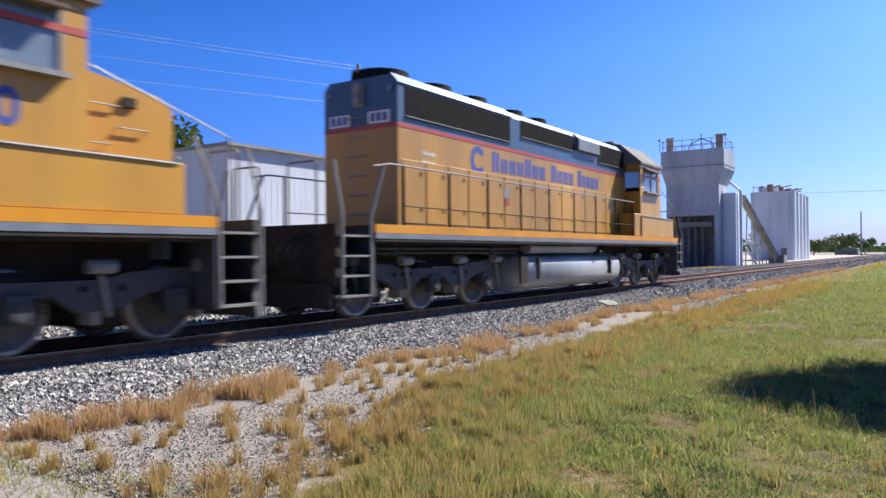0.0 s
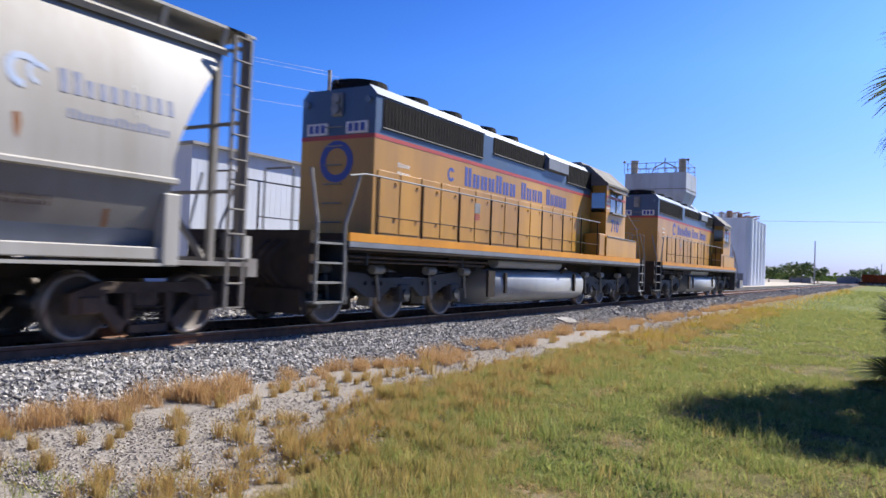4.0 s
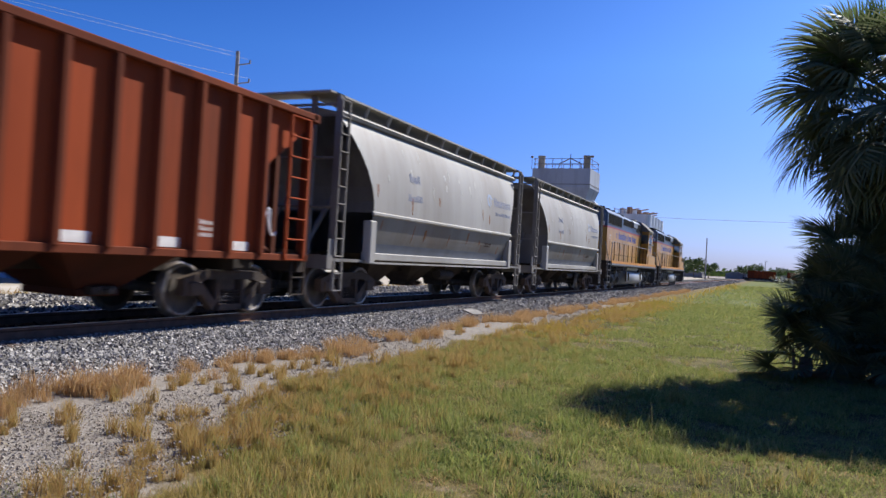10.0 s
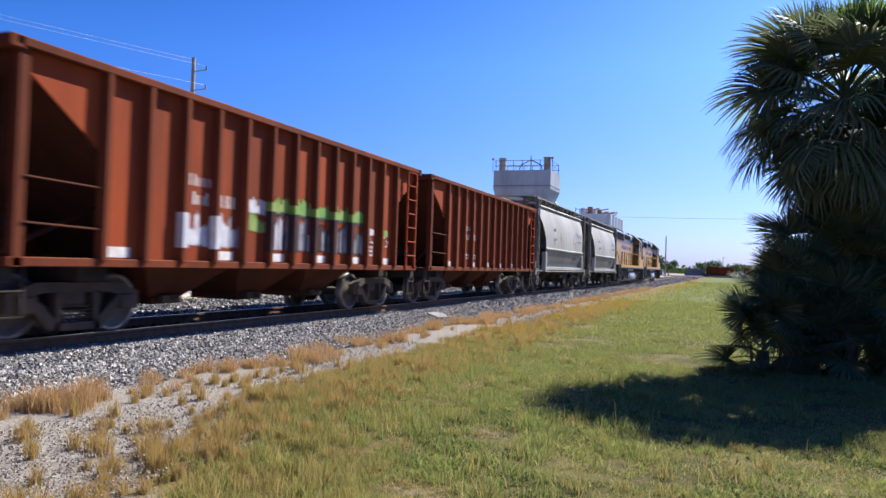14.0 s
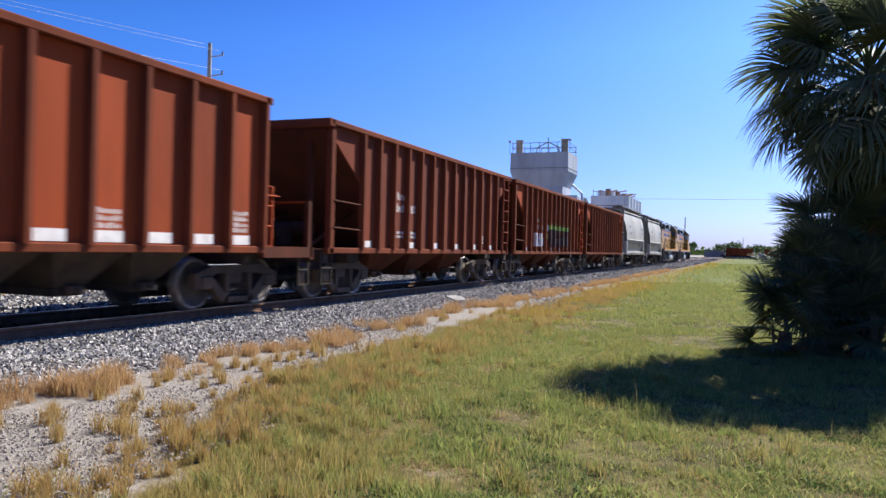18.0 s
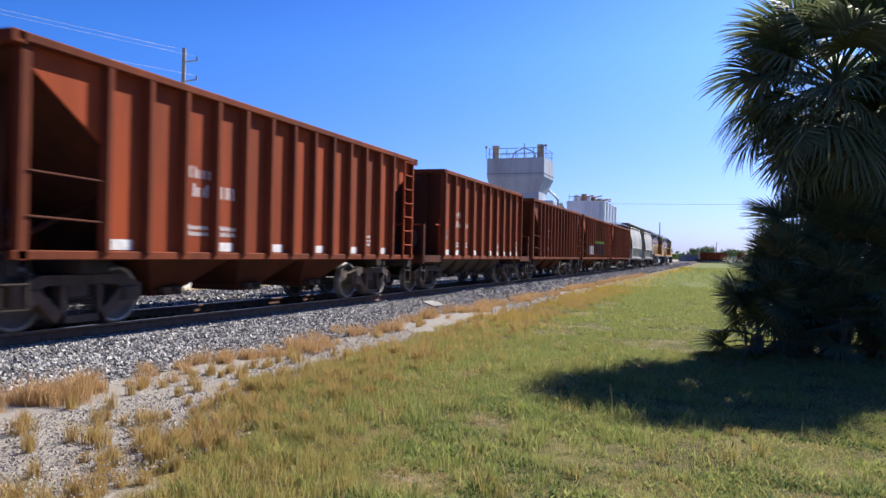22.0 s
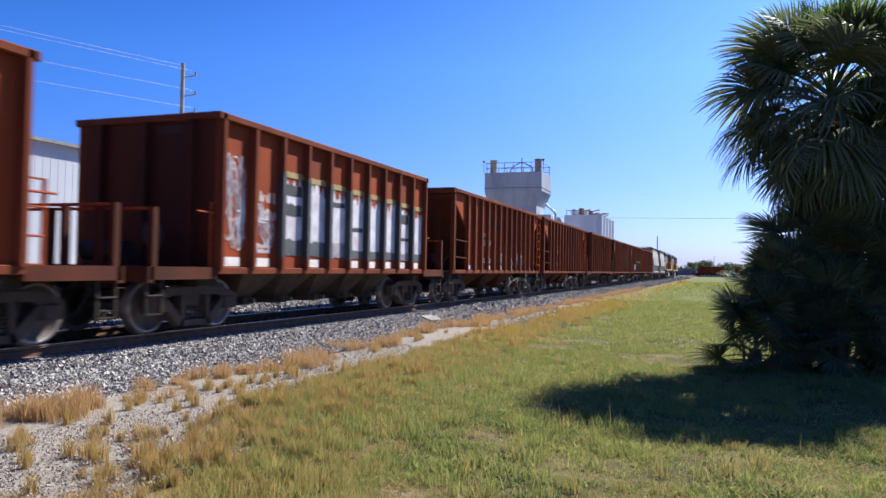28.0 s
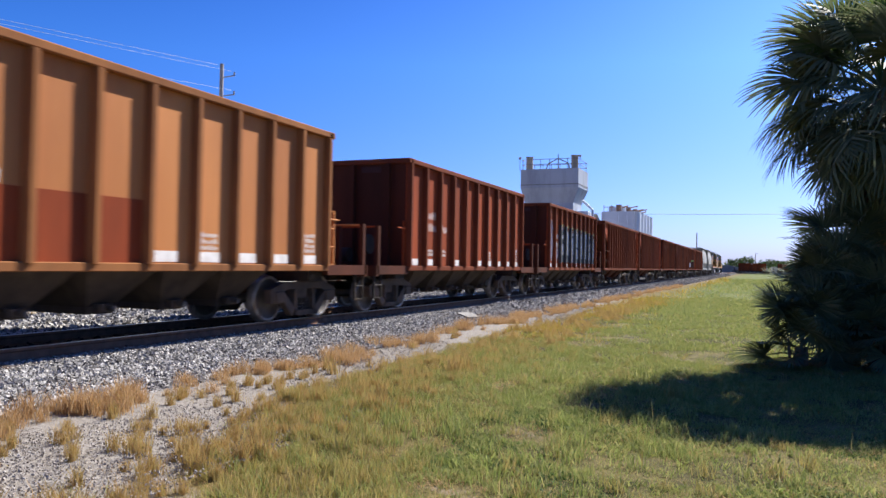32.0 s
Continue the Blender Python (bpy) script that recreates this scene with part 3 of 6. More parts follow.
grass("dry_grass_mid", "straw coloured grass further along the verge", 16000, field(-6.2, 4, 16, 42, 1.2, lambda x, y: dryness(x, y) * np.clip(-0.15 - 0.3 * (x + 2.4), 0.06, 1), 0.8), 0.1, 0.011, M_gold, 24, 0.6, 5, 0.07)
grass("green_grass_far", "green grass of the distant verge", 26000, field(-5, 14, 42, 130, 1.3, greenness, 1.2), 0.1, 0.03, M_green, 25, 0.9)
grass("dry_grass_far", "dry grass of the distant verge", 6000, field(-6.3, 6, 42, 130, 1.3, lambda x, y: dryness(x, y) * np.clip(-0.15 - 0.3 * (x + 2.4), 0.05, 1), 1.2), 0.16, 0.045, M_gold, 26, 0.7)


def tuft_row(r, n):
    """Clumps crowding along the foot of the ballast, thin in places."""
    y = 3 + 70 * r.rand(n) ** 1.5
    x = -6.68 + 0.17 * r.randn(n) + 0.12 * np.sin(y * 1.3)
    keep = r.rand(n) < np.clip(2.4 * patchy(x * 0.3, y, 0.8, 13) - 0.3, 0.3, 1)
    return x[keep], y[keep], np.clip(r.lognormal(-0.12, 0.33, keep.sum()), 0.4, 1.7)


def tuft_sand(r, n):
    x, y = r.uniform(-6.5, -3.9, n), 3.0 + 32 * r.rand(n) ** 1.7
    keep = r.rand(n) < np.clip((x + 5.85 - 0.6 * sand_edge(y)) / 0.9, 0.05, 1)
    return x[keep], y[keep], np.clip(r.lognormal(-0.3, 0.35, keep.sum()), 0.35, 1.4)


grass("brown_tufts", "dry brown grass tufts along the foot of the ballast", 860, tuft_row, 0.185, 0.005, M_brown, 31, 0.55, 100, 0.052)
grass("straw_tufts", "separate straw coloured tufts growing in the sand", 820, tuft_sand, 0.18, 0.005, M_straw, 32, 0.5, 90, 0.04)
grass("sand_tufts", "small separate dry tufts standing in the open sand", 120, lambda r, n: (r.uniform(-6.45, -3.6, n), r.uniform(3.1, 9.5, n), r.uniform(0.5, 1.0, n)), 0.2, 0.005, M_straw, 40, 0.42, 110, 0.036)
grass("olive_tufts", "rounded straw and olive grass tufts over the dry verge", 1100, field(-5.6, 0.5, 3.2, 15, 1.1, lambda x, y: np.clip((x - sand_edge(y) + 5.6) / 0.6, 0, 1) * np.clip(-0.5 * (x - 0.9 * sand_edge(y) + 3.0), 0.03, 1)), 0.13, 0.005, M_dry, 37, 0.5, 46, 0.045)
grass("green_tufts", "separate green tufts among the dry grass", 620, field(-5.2, 1.5, 3.2, 15, 1.0, lambda x, y: np.clip((x - sand_edge(y) + 5.6) / 0.8, 0, 1) * np.clip(0.9 - 0.22 * (x + 3.5), 0.1, 1)), 0.12, 0.0055, M_green, 48, 0.6, 44, 0.05)
grass("straw_litter", "flattened dead grass and litter lying on the soil", 40000, field(-6.6, 6, 3.0, 13, 0.9, lambda x, y: (0.25 + 0.75 * patchy(x, y, 0.5, 51)) * np.clip((x - sand_edge(y) + 5.7) / 0.6, 0.04, 1)), 0.02, 0.005, M_dry, 35, 4.0, 2, 0.05)
grass("low_turf", "very short green shoots between the taller grass", 66000, field(-4.6, 6, 3.0, 14, 0.95, lambda x, y: np.clip((x - sand_edge(y) + 5.4) / 2.5, 0, 1) * bare(x, y)), 0.035, 0.007, M_green, 36, 1.2, 2, 0.05)
grass("short_grass", "short mixed grass of the verge around the standing place", 9000, field(-6.0, 7, -6, 3.3, 1.0, lambda x, y: np.clip((x + 5.0 + 2 * patchy(x, y, 0.7, 61)) / 2, 0.03, 1)), 0.07, 0.009, M_green, 38, 1.0, 7, 0.05)
grass("short_dry_grass", "short straw coloured grass around the standing place", 5000, field(-6.6, 7, -6, 3.3, 1.0, lambda x, y: patchy(x, y, 0.8, 71) ** 2), 0.08, 0.008, M_dry, 39, 0.9, 7, 0.05)
M_clover = island_mat("dark_clover", [(0, (0.035, 0.075, 0.02)), (0.6, (0.07, 0.13, 0.03)), (1, (0.12, 0.18, 0.045))], 0.7, 0.4)
grass("clover", "dark green clover in patches over the turf", 6500, field(-2.6, 6, 3.2, 9, 0.9, lambda x, y: np.clip((patchy(x, y, 0.9, 91) - 0.42) * 5, 0, 1) * bare(x, y)), 0.028, 0.013, M_clover, 46, 1.6, 9, 0.045)
grass("bent_straw", "dead brown straw lying over the turf", 2600, field(-5, 6, 3.2, 12, 0.9, lambda x, y: np.clip((patchy(x, y, 0.6, 95) - 0.4) * 4, 0, 1)), 0.05, 0.004, M_brown, 47, 2.2, 9, 0.06)
grass("weeds", "low leafy green weeds among the turf", 1500, field(-2.5, 6, 4, 14, 1.0, greenness), 0.07, 0.017, M_green, 33, 1.3, 7, 0.05)
grass("seed_stalks", "tall pale seed stalks standing in the turf", 170, field(-2, 5, 5, 12, 1.0, lambda x, y: x * 0 + 1), 0.3, 0.004, M_dry, 34, 0.3)

grass("yard_edge_grass", "pale dry grass along the edge of the yard", 5200, lambda r, n: (-17.0 + 0.45 * r.randn(n), 6 + 74 * r.rand(n) ** 1.2, r.uniform(0.5, 1.3, n)), 0.24, 0.02, M_straw, 45, 0.6, 8, 0.16)

# broken concrete slab lying on the shoulder
b = B()
prism(b, [(-0.22, -0.4), (0.16, -0.45), (0.22, 0.15), (0.06, 0.4), (-0.2, 0.28)], 0.0, 0.05, "z")
slab = part("concrete_slab", b, mat("weathered_concrete", (0.27, 0.258, 0.24), (0.18, 0.172, 0.16), 9, 0.95, 0, 0.6, 20, None, 0.3, (1, 1, 1), 0.03))
slab.matrix_world = pose(-7.55, 19.6, 0.19, 0, 16.7, 0)
tagged(slab, "pale broken concrete slab lying on the ballast", "concrete slab")


# ---- fan palms ----
M_frond = island_mat("palm_frond", [(0, (0.1, 0.125, 0.062)), (0.6, (0.155, 0.18, 0.088)), (1, (0.22, 0.235, 0.125))], 0.62, 0.3, 0, 0.18)
M_frond_new = island_mat("young_palm_frond", [(0, (0.09, 0.14, 0.04)), (1, (0.16, 0.21, 0.065))], 0.62, 0.45, 0, 0.18)
M_dead = island_mat("dead_palm_frond", [(0, (0.276, 0.173, 0.0864)), (1, (0.482, 0.312, 0.156))], 0.9, 0.15)
M_trunk = mat("palm_trunk", (0.175, 0.138, 0.102), (0.116, 0.0874, 0.0656), 6, 0.9, 0, 0.8, 18, (0.262, 0.204, 0.146), 0.6, (1, 1, 3))


def frond_mesh(seed, stem, blade, n, spread, droop, m):
    """One fan leaf: a stem along +y, then leaflets that part and hang at their tips."""
    r = random.Random(seed)
    b = B()
    tube(b, (0, 0, 0), (0, stem * 0.5, 0.05), 0.02, 5, 0.015, False)
    tube(b, (0, stem * 0.5, 0.05), (0, stem, 0.0), 0.015, 5, 0.011, False)
    hub = Vector((0, stem, 0))
    for k in range(n):
        a = radians(-spread + 2 * spread * k / (n - 1) + r.uniform(-2, 2))
        ln = blade * (0.72 + 0.28 * math.cos(a * 0.55)) * r.uniform(0.9, 1.08)
        d = Vector((math.sin(a), math.cos(a), 0.12 * abs(math.sin(a))))
        side = Vector((math.cos(a), -math.sin(a), 0))
        wd = 0.0125
        own = r.uniform(0.7, 1.25)
        prev = None
        for j, (u, w) in enumerate(((0.0, 0.35), (0.35, 1.2), (0.62, 1.5), (0.85, 0.8), (1.0, 0.05))):
            sag = droop * own * ln * (max(0, u - 0.35) ** 1.7)
            c = hub + d * ln * u * (1 - 0.18 * droop * u) + Vector((0, 0, -sag))
            row = (b.verts.new(c - side * wd * w), b.verts.new(c + side * wd * w))
            if prev:
                b.faces.new((prev[0], prev[1], row[1], row[0]))
            prev = row
    me = bpy.data.meshes.new("frond")
    b.to_mesh(me)
    b.free()
    me.materials.append(m)
    return me


FRONDS = [frond_mesh(s, 0.95, 1.0, 58, 122, 0.72, M_frond) for s in range(5)]
NEWS = [frond_mesh(20 + s, 0.9, 0.95, 40, 80, 0.15, M_frond_new) for s in range(3)]
DEADS = [frond_mesh(40 + s, 0.8, 0.75, 26, 60, 1.0, M_dead) for s in range(3)]
LOWS = [frond_mesh(60 + s, 0.62, 0.78, 46, 115, 0.34, M_frond) for s in range(4)]


def palm(name, x, y, trunk_h, n, scale, label, seed, low=False, dead=8, lo_el=-55, hi_el=75, lean=0.0):
    """Booted trunk, a round head of fan leaves on long stems, and a skirt of dead ones."""
    r = random.Random(seed)
    p = thing(name, pose(x, y, 0), label, "palm", "palms of the clump")
    b = B()
    rings = max(3, int(trunk_h / 0.16))
    for k in range(rings):
        z0, z1 = trunk_h * k / rings - 0.02, trunk_h * (k + 1) / rings
        tube(b, (lean * z0, 0, z0), (lean * z1, 0, z1), (0.09 if low else 0.17) + 0.02 * r.random(), 10, (0.1 if low else 0.2) + 0.03 * r.random())
    for k in range(int(trunk_h * 16)):
        z, a = trunk_h * r.random(), r.random() * math.tau
        tube(b, (0.17 * math.cos(a) + lean * z, 0.17 * math.sin(a), z), ((0.2 if low else 0.34) * math.cos(a) + lean * z, (0.2 if low else 0.34) * math.sin(a), z + 0.3), 0.035, 4, 0.012)
    part("trunk", b, M_trunk, p)
    for k in range(n):
        u = (k + 0.5) / n
        el = hi_el + (lo_el - hi_el) * u + r.uniform(-7, 7)
        az = k * 137.5 + r.uniform(-15, 15)
        me = r.choice(LOWS if low else (NEWS if u < 0.22 else FRONDS))
        o = new("frond", me)
        o.parent = p
        s = scale * r.uniform(0.86, 1.12) * (0.9 if u < 0.22 and not low else 1.0)
        z = trunk_h + 0.3 * (1 - u) - 0.2 * u
        o.matrix_basis = Matrix.Translation((lean * z, 0, z)) @ Euler((radians(el), r.uniform(-0.7, 0.7), radians(az)), "XYZ").to_matrix().to_4x4() @ Matrix.Scale(s, 4)
    for k in range(dead):
        o = new("dead_frond", r.choice(DEADS))
        o.parent = p
        z = trunk_h - 0.25 - min(2.6, 0.6 * trunk_h) * r.random()
        o.matrix_basis = Matrix.Translation((lean * z, 0, z)) @ Euler((radians(r.uniform(-86, -62)), 0, r.random() * math.tau), "XYZ").to_matrix().to_4x4() @ Matrix.Scale(scale * r.uniform(0.7, 0.95), 4)
    return p


palm("fan_palm", 1.90, 14.7, 4.68, 86, 1.15, "tall fan palm with dark green drooping fronds", 3, dead=40, lo_el=-64, hi_el=86)
palm("fan_palm", 3.15, 15.4, 3.6, 56, 1.15, "fan palm at the back of the dense clump", 6, dead=20, lo_el=-55, hi_el=80)
palm("young_fan_palm", 1.10, 14.3, 1.1, 46, 0.88, "young fan palm with stiff spiky fronds", 7, True, 10, -38, 86)
palm("young_fan_palm", 0.65, 14.0, 0.35, 22, 0.82, "low young fan palm with some brown fronds", 8, True, 12, -20, 80)
palm("young_fan_palm", 1.95, 14.0, 0.7, 40, 0.88, "young fan palm with stiff fronds near the ground", 9, True, 10, -28, 82)
palm("young_fan_palm", 1.50, 14.7, 1.9, 46, 0.9, "young fan palm crowded against the taller trunk", 10, True, 14, -60, 78)
palm("young_fan_palm", 2.55, 14.6, 1.6, 44, 0.92, "young fan palm filling the middle of the clump", 12, True, 12, -50, 80)
palm("young_fan_palm", 3.45, 14.6, 0.9, 30, 1.05, "young fan palm at the side of the clump", 11, True, 10, -30, 80)
grass("leaf_litter", "dead brown leaf litter under the palms", 900, lambda r, n: (2.4 + 1.1 * r.randn(n), 14.1 + 0.6 * r.randn(n), r.uniform(0.6, 1.2, n)), 0.05, 0.03, M_dead, 41, 2.5)


# ---- plant, building, poles, distance ----
M_clad = mat("grey_steel_cladding", (0.39, 0.42, 0.47), (0.31, 0.335, 0.38), 0.5, 0.6, 0, 0.05, 8, (0.1, 0.096, 0.094), 0.75, (1, 1, 0.25), 0.2)
M_tan = mat("dusty_tan_steel", (0.42, 0.38, 0.31), (0.32, 0.285, 0.23), 0.8, 0.8, 0, 0.1, 10, (0.2, 0.15, 0.1), 0.5, spec=0.1)
M_shed = mat("dull_shed_sheet", (0.26, 0.26, 0.26), (0.2, 0.2, 0.2), 0.3, 0.8, 0, 0.03, 10, (0.15, 0.12, 0.1), 0.5, spec=0.1)
M_cladw = mat("white_painted_steel", (0.62, 0.66, 0.72), (0.52, 0.56, 0.62), 0.6, 0.6, 0, 0.05, 8, (0.52, 0.5, 0.48), 0.5, (1, 1, 0.25), 0.2)
M_plantdark = mat("dusty_dark_steel", (0.24, 0.224, 0.21), (0.15, 0.143, 0.135), 1.5, 0.8, 0, 0.1, 10)
M_plantrust = mat("rusty_machinery", (0.274, 0.158, 0.0946), (0.178, 0.105, 0.0682), 1.5, 0.8, 0, 0.1, 10)
M_wall = mat("white_sheet_wall", (0.52, 0.55, 0.6), (0.44, 0.465, 0.505), 0.4, 0.65, 0, 0.03, 10, (0.36, 0.35, 0.33), 0.4, (1, 1, 0.2), 0.15)
M_bluest = mat("blue_stripe", (0.105, 0.195, 0.54), None, 1, 0.6, 0, 0)
M_wood = mat("weathered_pole_wood", (0.3, 0.28, 0.27), (0.22, 0.2, 0.19), 3, 0.9, 0, 0.3, 20, None, 0.3, (1, 1, 0.2))
M_wire = mat("bare_wire", (0.4, 0.4, 0.4), None, 1, 0.5, 0.2, 0)
M_leaf = island_mat("tree_leaf", [(0, (0.042, 0.072, 0.0168)), (0.6, (0.072, 0.114, 0.0264)), (1, (0.12, 0.156, 0.042))], 0.6, 0.2)
M_bark = mat("bark", (0.195, 0.15, 0.112), (0.135, 0.105, 0.075), 5, 0.9, 0, 0.5, 15)
M_conc = mat("grey_footing", (0.63, 0.614, 0.584), (0.51, 0.494, 0.464), 1, 0.9, 0, 0.2, 10)

# batching tower
tw = thing("batching_tower", pose(0, 0, 0), "pale grey steel batching tower with railings on its roof", "tower")
X0, X1, Y0, Y1 = -22.6, -17.5, 74.8, 78.6
for x0, x1 in ((X0, X0 + 0.25), (X1 - 0.45, X1)):
    b = B()
    box(b, x0, x1, Y0, Y1, 0.0, 5.2)
    part("bay_wall", b, M_clad, tw)
b = B()
box(b, X0, X1, Y0, Y1, 5.2, 8.2)
part("shaft", b, M_clad, tw)
b = B()
box(b, X0 + 0.25, X1 - 0.45, Y1 - 1.0, Y1 - 0.8, 0.0, 5.2)
for k in range(4):
    tube(b, (X0 + 1.2 + k * 0.6, Y0 + 0.9 + 0.4 * k, 0), (X0 + 1.2 + k * 0.6, Y0 + 0.9 + 0.4 * k, 5.2), 0.14, 8)
box(b, X0 + 1.0, X1 - 0.8, Y0 + 0.6, Y0 + 0.9, 4.1, 4.6)
part("loading_bay", b, M_plantdark, tw)
b = B()
ux0, ux1, uy0, uy1 = -23.0, -16.9, 74.4, 79.0
lo_ring = [b.verts.new(p) for p in ((X0, Y0, 8.2), (X1, Y0, 8.2), (X1, Y1, 8.2), (X0, Y1, 8.2))]
hi_ring = [b.verts.new(p) for p in ((ux0, uy0, 9.75), (ux1, uy0, 9.75), (ux1, uy1, 9.75), (ux0, uy1, 9.75))]
for k in range(4):
    b.faces.new((lo_ring[k], lo_ring[(k + 1) % 4], hi_ring[(k + 1) % 4], hi_ring[k]))
b.faces.new(lo_ring[::-1])
b.faces.new(hi_ring)
part("bin_hopper", b, M_clad, tw)
b = B()
box(b, ux0, ux1, uy0, uy1, 9.75, 11.7)
part("bin", b, M_clad, tw)
b = B()
box(b, ux0 - 0.03, ux1 + 0.03, uy0 - 0.03, uy1 + 0.03, 10.04, 10.12)
part("seam", b, M_plantdark, tw)
for k in range(7):
    b = B()
    x = ux0 + 0.2 + k * (ux1 - ux0 - 0.4) / 6
    tube(b, (x, uy0 + 0.1, 11.7), (x, uy0 + 0.1, 12.75), 0.035, 6)
    post = part("rail_post", b, M_plantdark, tw)
    again(post, Matrix.Translation((0, uy1 - uy0 - 0.2, 0)), tw)
for z in (12.2, 12.72):
    b = B()
    for y in (uy0 + 0.1, uy1 - 0.1):
        tube(b, (ux0 + 0.1, y, z), (ux1 - 0.1, y, z), 0.03, 6)
    for x in (ux0 + 0.1, ux1 - 0.1):
        tube(b, (x, uy0 + 0.1, z), (x, uy1 - 0.1, z), 0.03, 6)
    part("roof_railing", b, M_plantdark, tw)
for x in (ux0 + 0.75, ux1 - 0.55):
    b = B()
    tube(b, (x, uy0 + 0.7, 11.7), (x, uy0 + 0.7, 13.0), 0.36, 14)
    tube(b, (x, uy0 + 0.7, 13.0), (x, uy0 + 0.7, 13.08), 0.42, 14)
    part("vent_pipe", b, M_tan, tw)
b = B()
xm = (ux0 + ux1) / 2 + 0.4
for s in (-1, 1):
    tube(b, (xm + s * 1.35, 76.5, 11.7), (xm + s * 1.1, 76.5, 12.5), 0.06, 6)
    tube(b, (xm + s * 1.1, 76.5, 12.5), (xm, 76.5, 13.05), 0.06, 6)
tube(b, (xm, 76.5, 11.7), (xm, 76.5, 13.5), 0.05, 6)
part("lifting_frame", b, M_plantdark, tw)
for x in (ux0 - 0.1, ux1 + 0.15):
    b = B()
    tube(b, (x, uy0, 11.6), (x, uy0, 13.0), 0.03, 6)
    tube(b, (x - 0.12, uy0, 12.9), (x + 0.12, uy0, 12.9), 0.12, 8)
    part("floodlight", b, M_plantdark, tw)
b = B()
box(b, X1 + 0.003, X1 + 1.3, 76.0, 78.4, 0.0, 7.4, 0.05)
part("elevator_casing", b, M_cladw, tw)
b = B()
tube(b, (X1 + 1.5, 77.2, 0.0), (X1 + 1.5, 77.2, 7.6), 0.14, 10)
tube(b, (X1 + 1.5, 77.2, 7.6), (X1 + 0.4, 77.2, 8.6), 0.14, 10)
part("fill_pipe", b, M_cladw, tw)
cv = thing("conveyor", pose(0, 0, 0), "dusty inclined conveyor with steel trestle legs", "conveyor")
b = B()
p0, p1 = Vector((-16.2, 79.2, 7.0)), Vector((-14.6, 88.5, 0.7))
tube(b, p0, p1, 0.42, 8)
part("conveyor_trough", b, M_tan, cv)
for u in (0.2, 0.4, 0.6, 0.8):
    q = p0.lerp(p1, u)
    b = B()
    for s in (-0.5, 0.5):
        tube(b, (q.x + s, q.y, 0), (q.x + s * 0.6, q.y, q.z), 0.07, 6)
    tube(b, (q.x - 0.45, q.y, q.z * 0.5), (q.x + 0.45, q.y, q.z * 0.5), 0.05, 6)
    part("trestle", b, M_tan, cv)
b = B()
for k in range(4):
    tube(b, (-16.0, 79.5 + k * 0.9, 2.0 + k * 0.7), (-15.2, 80.5 + k * 1.2, 0.3 + k * 0.3), 0.12, 8)
part("screw_pipes", b, M_cladw, cv)
b = B()
box(b, -15.4, -13.8, 88.0, 90.0, 0.0, 1.2)
part("feed_hopper", b, M_plantdark, cv)

# storage bins in a row
for k in range(5):
    y0 = 140.0 + k * 4.1
    sl = thing("storage_silo", pose(0, 0, 0), "white steel storage silo with vertical wall panels", "silo", "row of storage silos")
    b = B()
    box(b, -27.3, -21.2, y0, y0 + 4.05, 0.0, 12.1)
    part("bin_wall", b, M_cladw, sl)
    b = B()
    arc = [(-21.2 + 0.95 * math.sin(j * math.pi / 8), y0 + 2.02 - 1.75 * math.cos(j * math.pi / 8)) for j in range(9)]
    prism(b, arc, 0, 12.1, "z")
    part("round_bay", b, M_cladw, sl)
    if k == 0:
        for x in (-27.0, -24.2, -22.6):
            b = B()
            box(b, x - 0.12, x + 0.12, y0 - 0.12, y0 - 0.002, 0, 12.1)
            part("wall_rib", b, M_cladw, sl)
        b = B()
        box(b, -22.4, -21.5, y0 - 0.06, y0 - 0.002, 0, 2.2)
        part("access_door", b, M_plantdark, sl)
    b = B()
    rr = random.Random(k)
    for j in range(3):
        x, yy = -26.6 + rr.random() * 4.6, y0 + rr.random() * 3.6
        tube(b, (x, yy, 12.1), (x, yy, 12.7 + rr.random() * 0.9), 0.35 + 0.35 * rr.random(), 10)
        tube(b, (x, yy, 12.9), (x + 1.5, yy + 1.0, 13.3), 0.12, 6)
    box(b, -26.9, -24.0, y0 + 0.3, y0 + 0.4, 12.9, 13.0)
    for x in (-26.9, -25.5, -24.0):
        box(b, x - 0.04, x + 0.04, y0 + 0.3, y0 + 0.4, 12.1, 13.3)
    part("roof_machinery", b, M_clad if k % 2 else M_plantrust, sl)

# white metal building beside the yard
bl = thing("warehouse", pose(0, 0, 0), "white sheet metal warehouse with blue stripe and flat roof", "building")
b = B()
box(b, -32.5, -22, 18.6, 30.5, 0, 5.75)
part("wall", b, M_wall, bl)
b = B()
box(b, -32.65, -21.8, 18.45, 30.65, 5.75, 5.86)
part("roof_trim", b, M_plantdark, bl)
for k in range(36):
    b = B()
    y = 18.9 + k * 0.32
    box(b, -21.998, -21.9955, y - 0.03, y + 0.03, 0.0, 5.75)
    part("wall_rib", b, M_wall, bl)
for k in range(25):
    b = B()
    x = -22.3 - k * 0.4
    box(b, x - 0.03, x + 0.03, 18.5955, 18.598, 0.0, 5.75)
    part("wall_rib", b, M_wall, bl)
b = B()
box(b, -30, -22.6, 18.53, 18.598, 2.7, 3.1)
part("blue_stripe", b, M_bluest, bl)
b = B()
box(b, -25.6, -24.5, 18.52, 18.598, 0, 2.1)
part("door", b, M_clad, bl)
b = B()
box(b, -25.3, -24.8, 18.505, 18.518, 1.2, 1.8)
part("door_window", b, M_glass, bl)


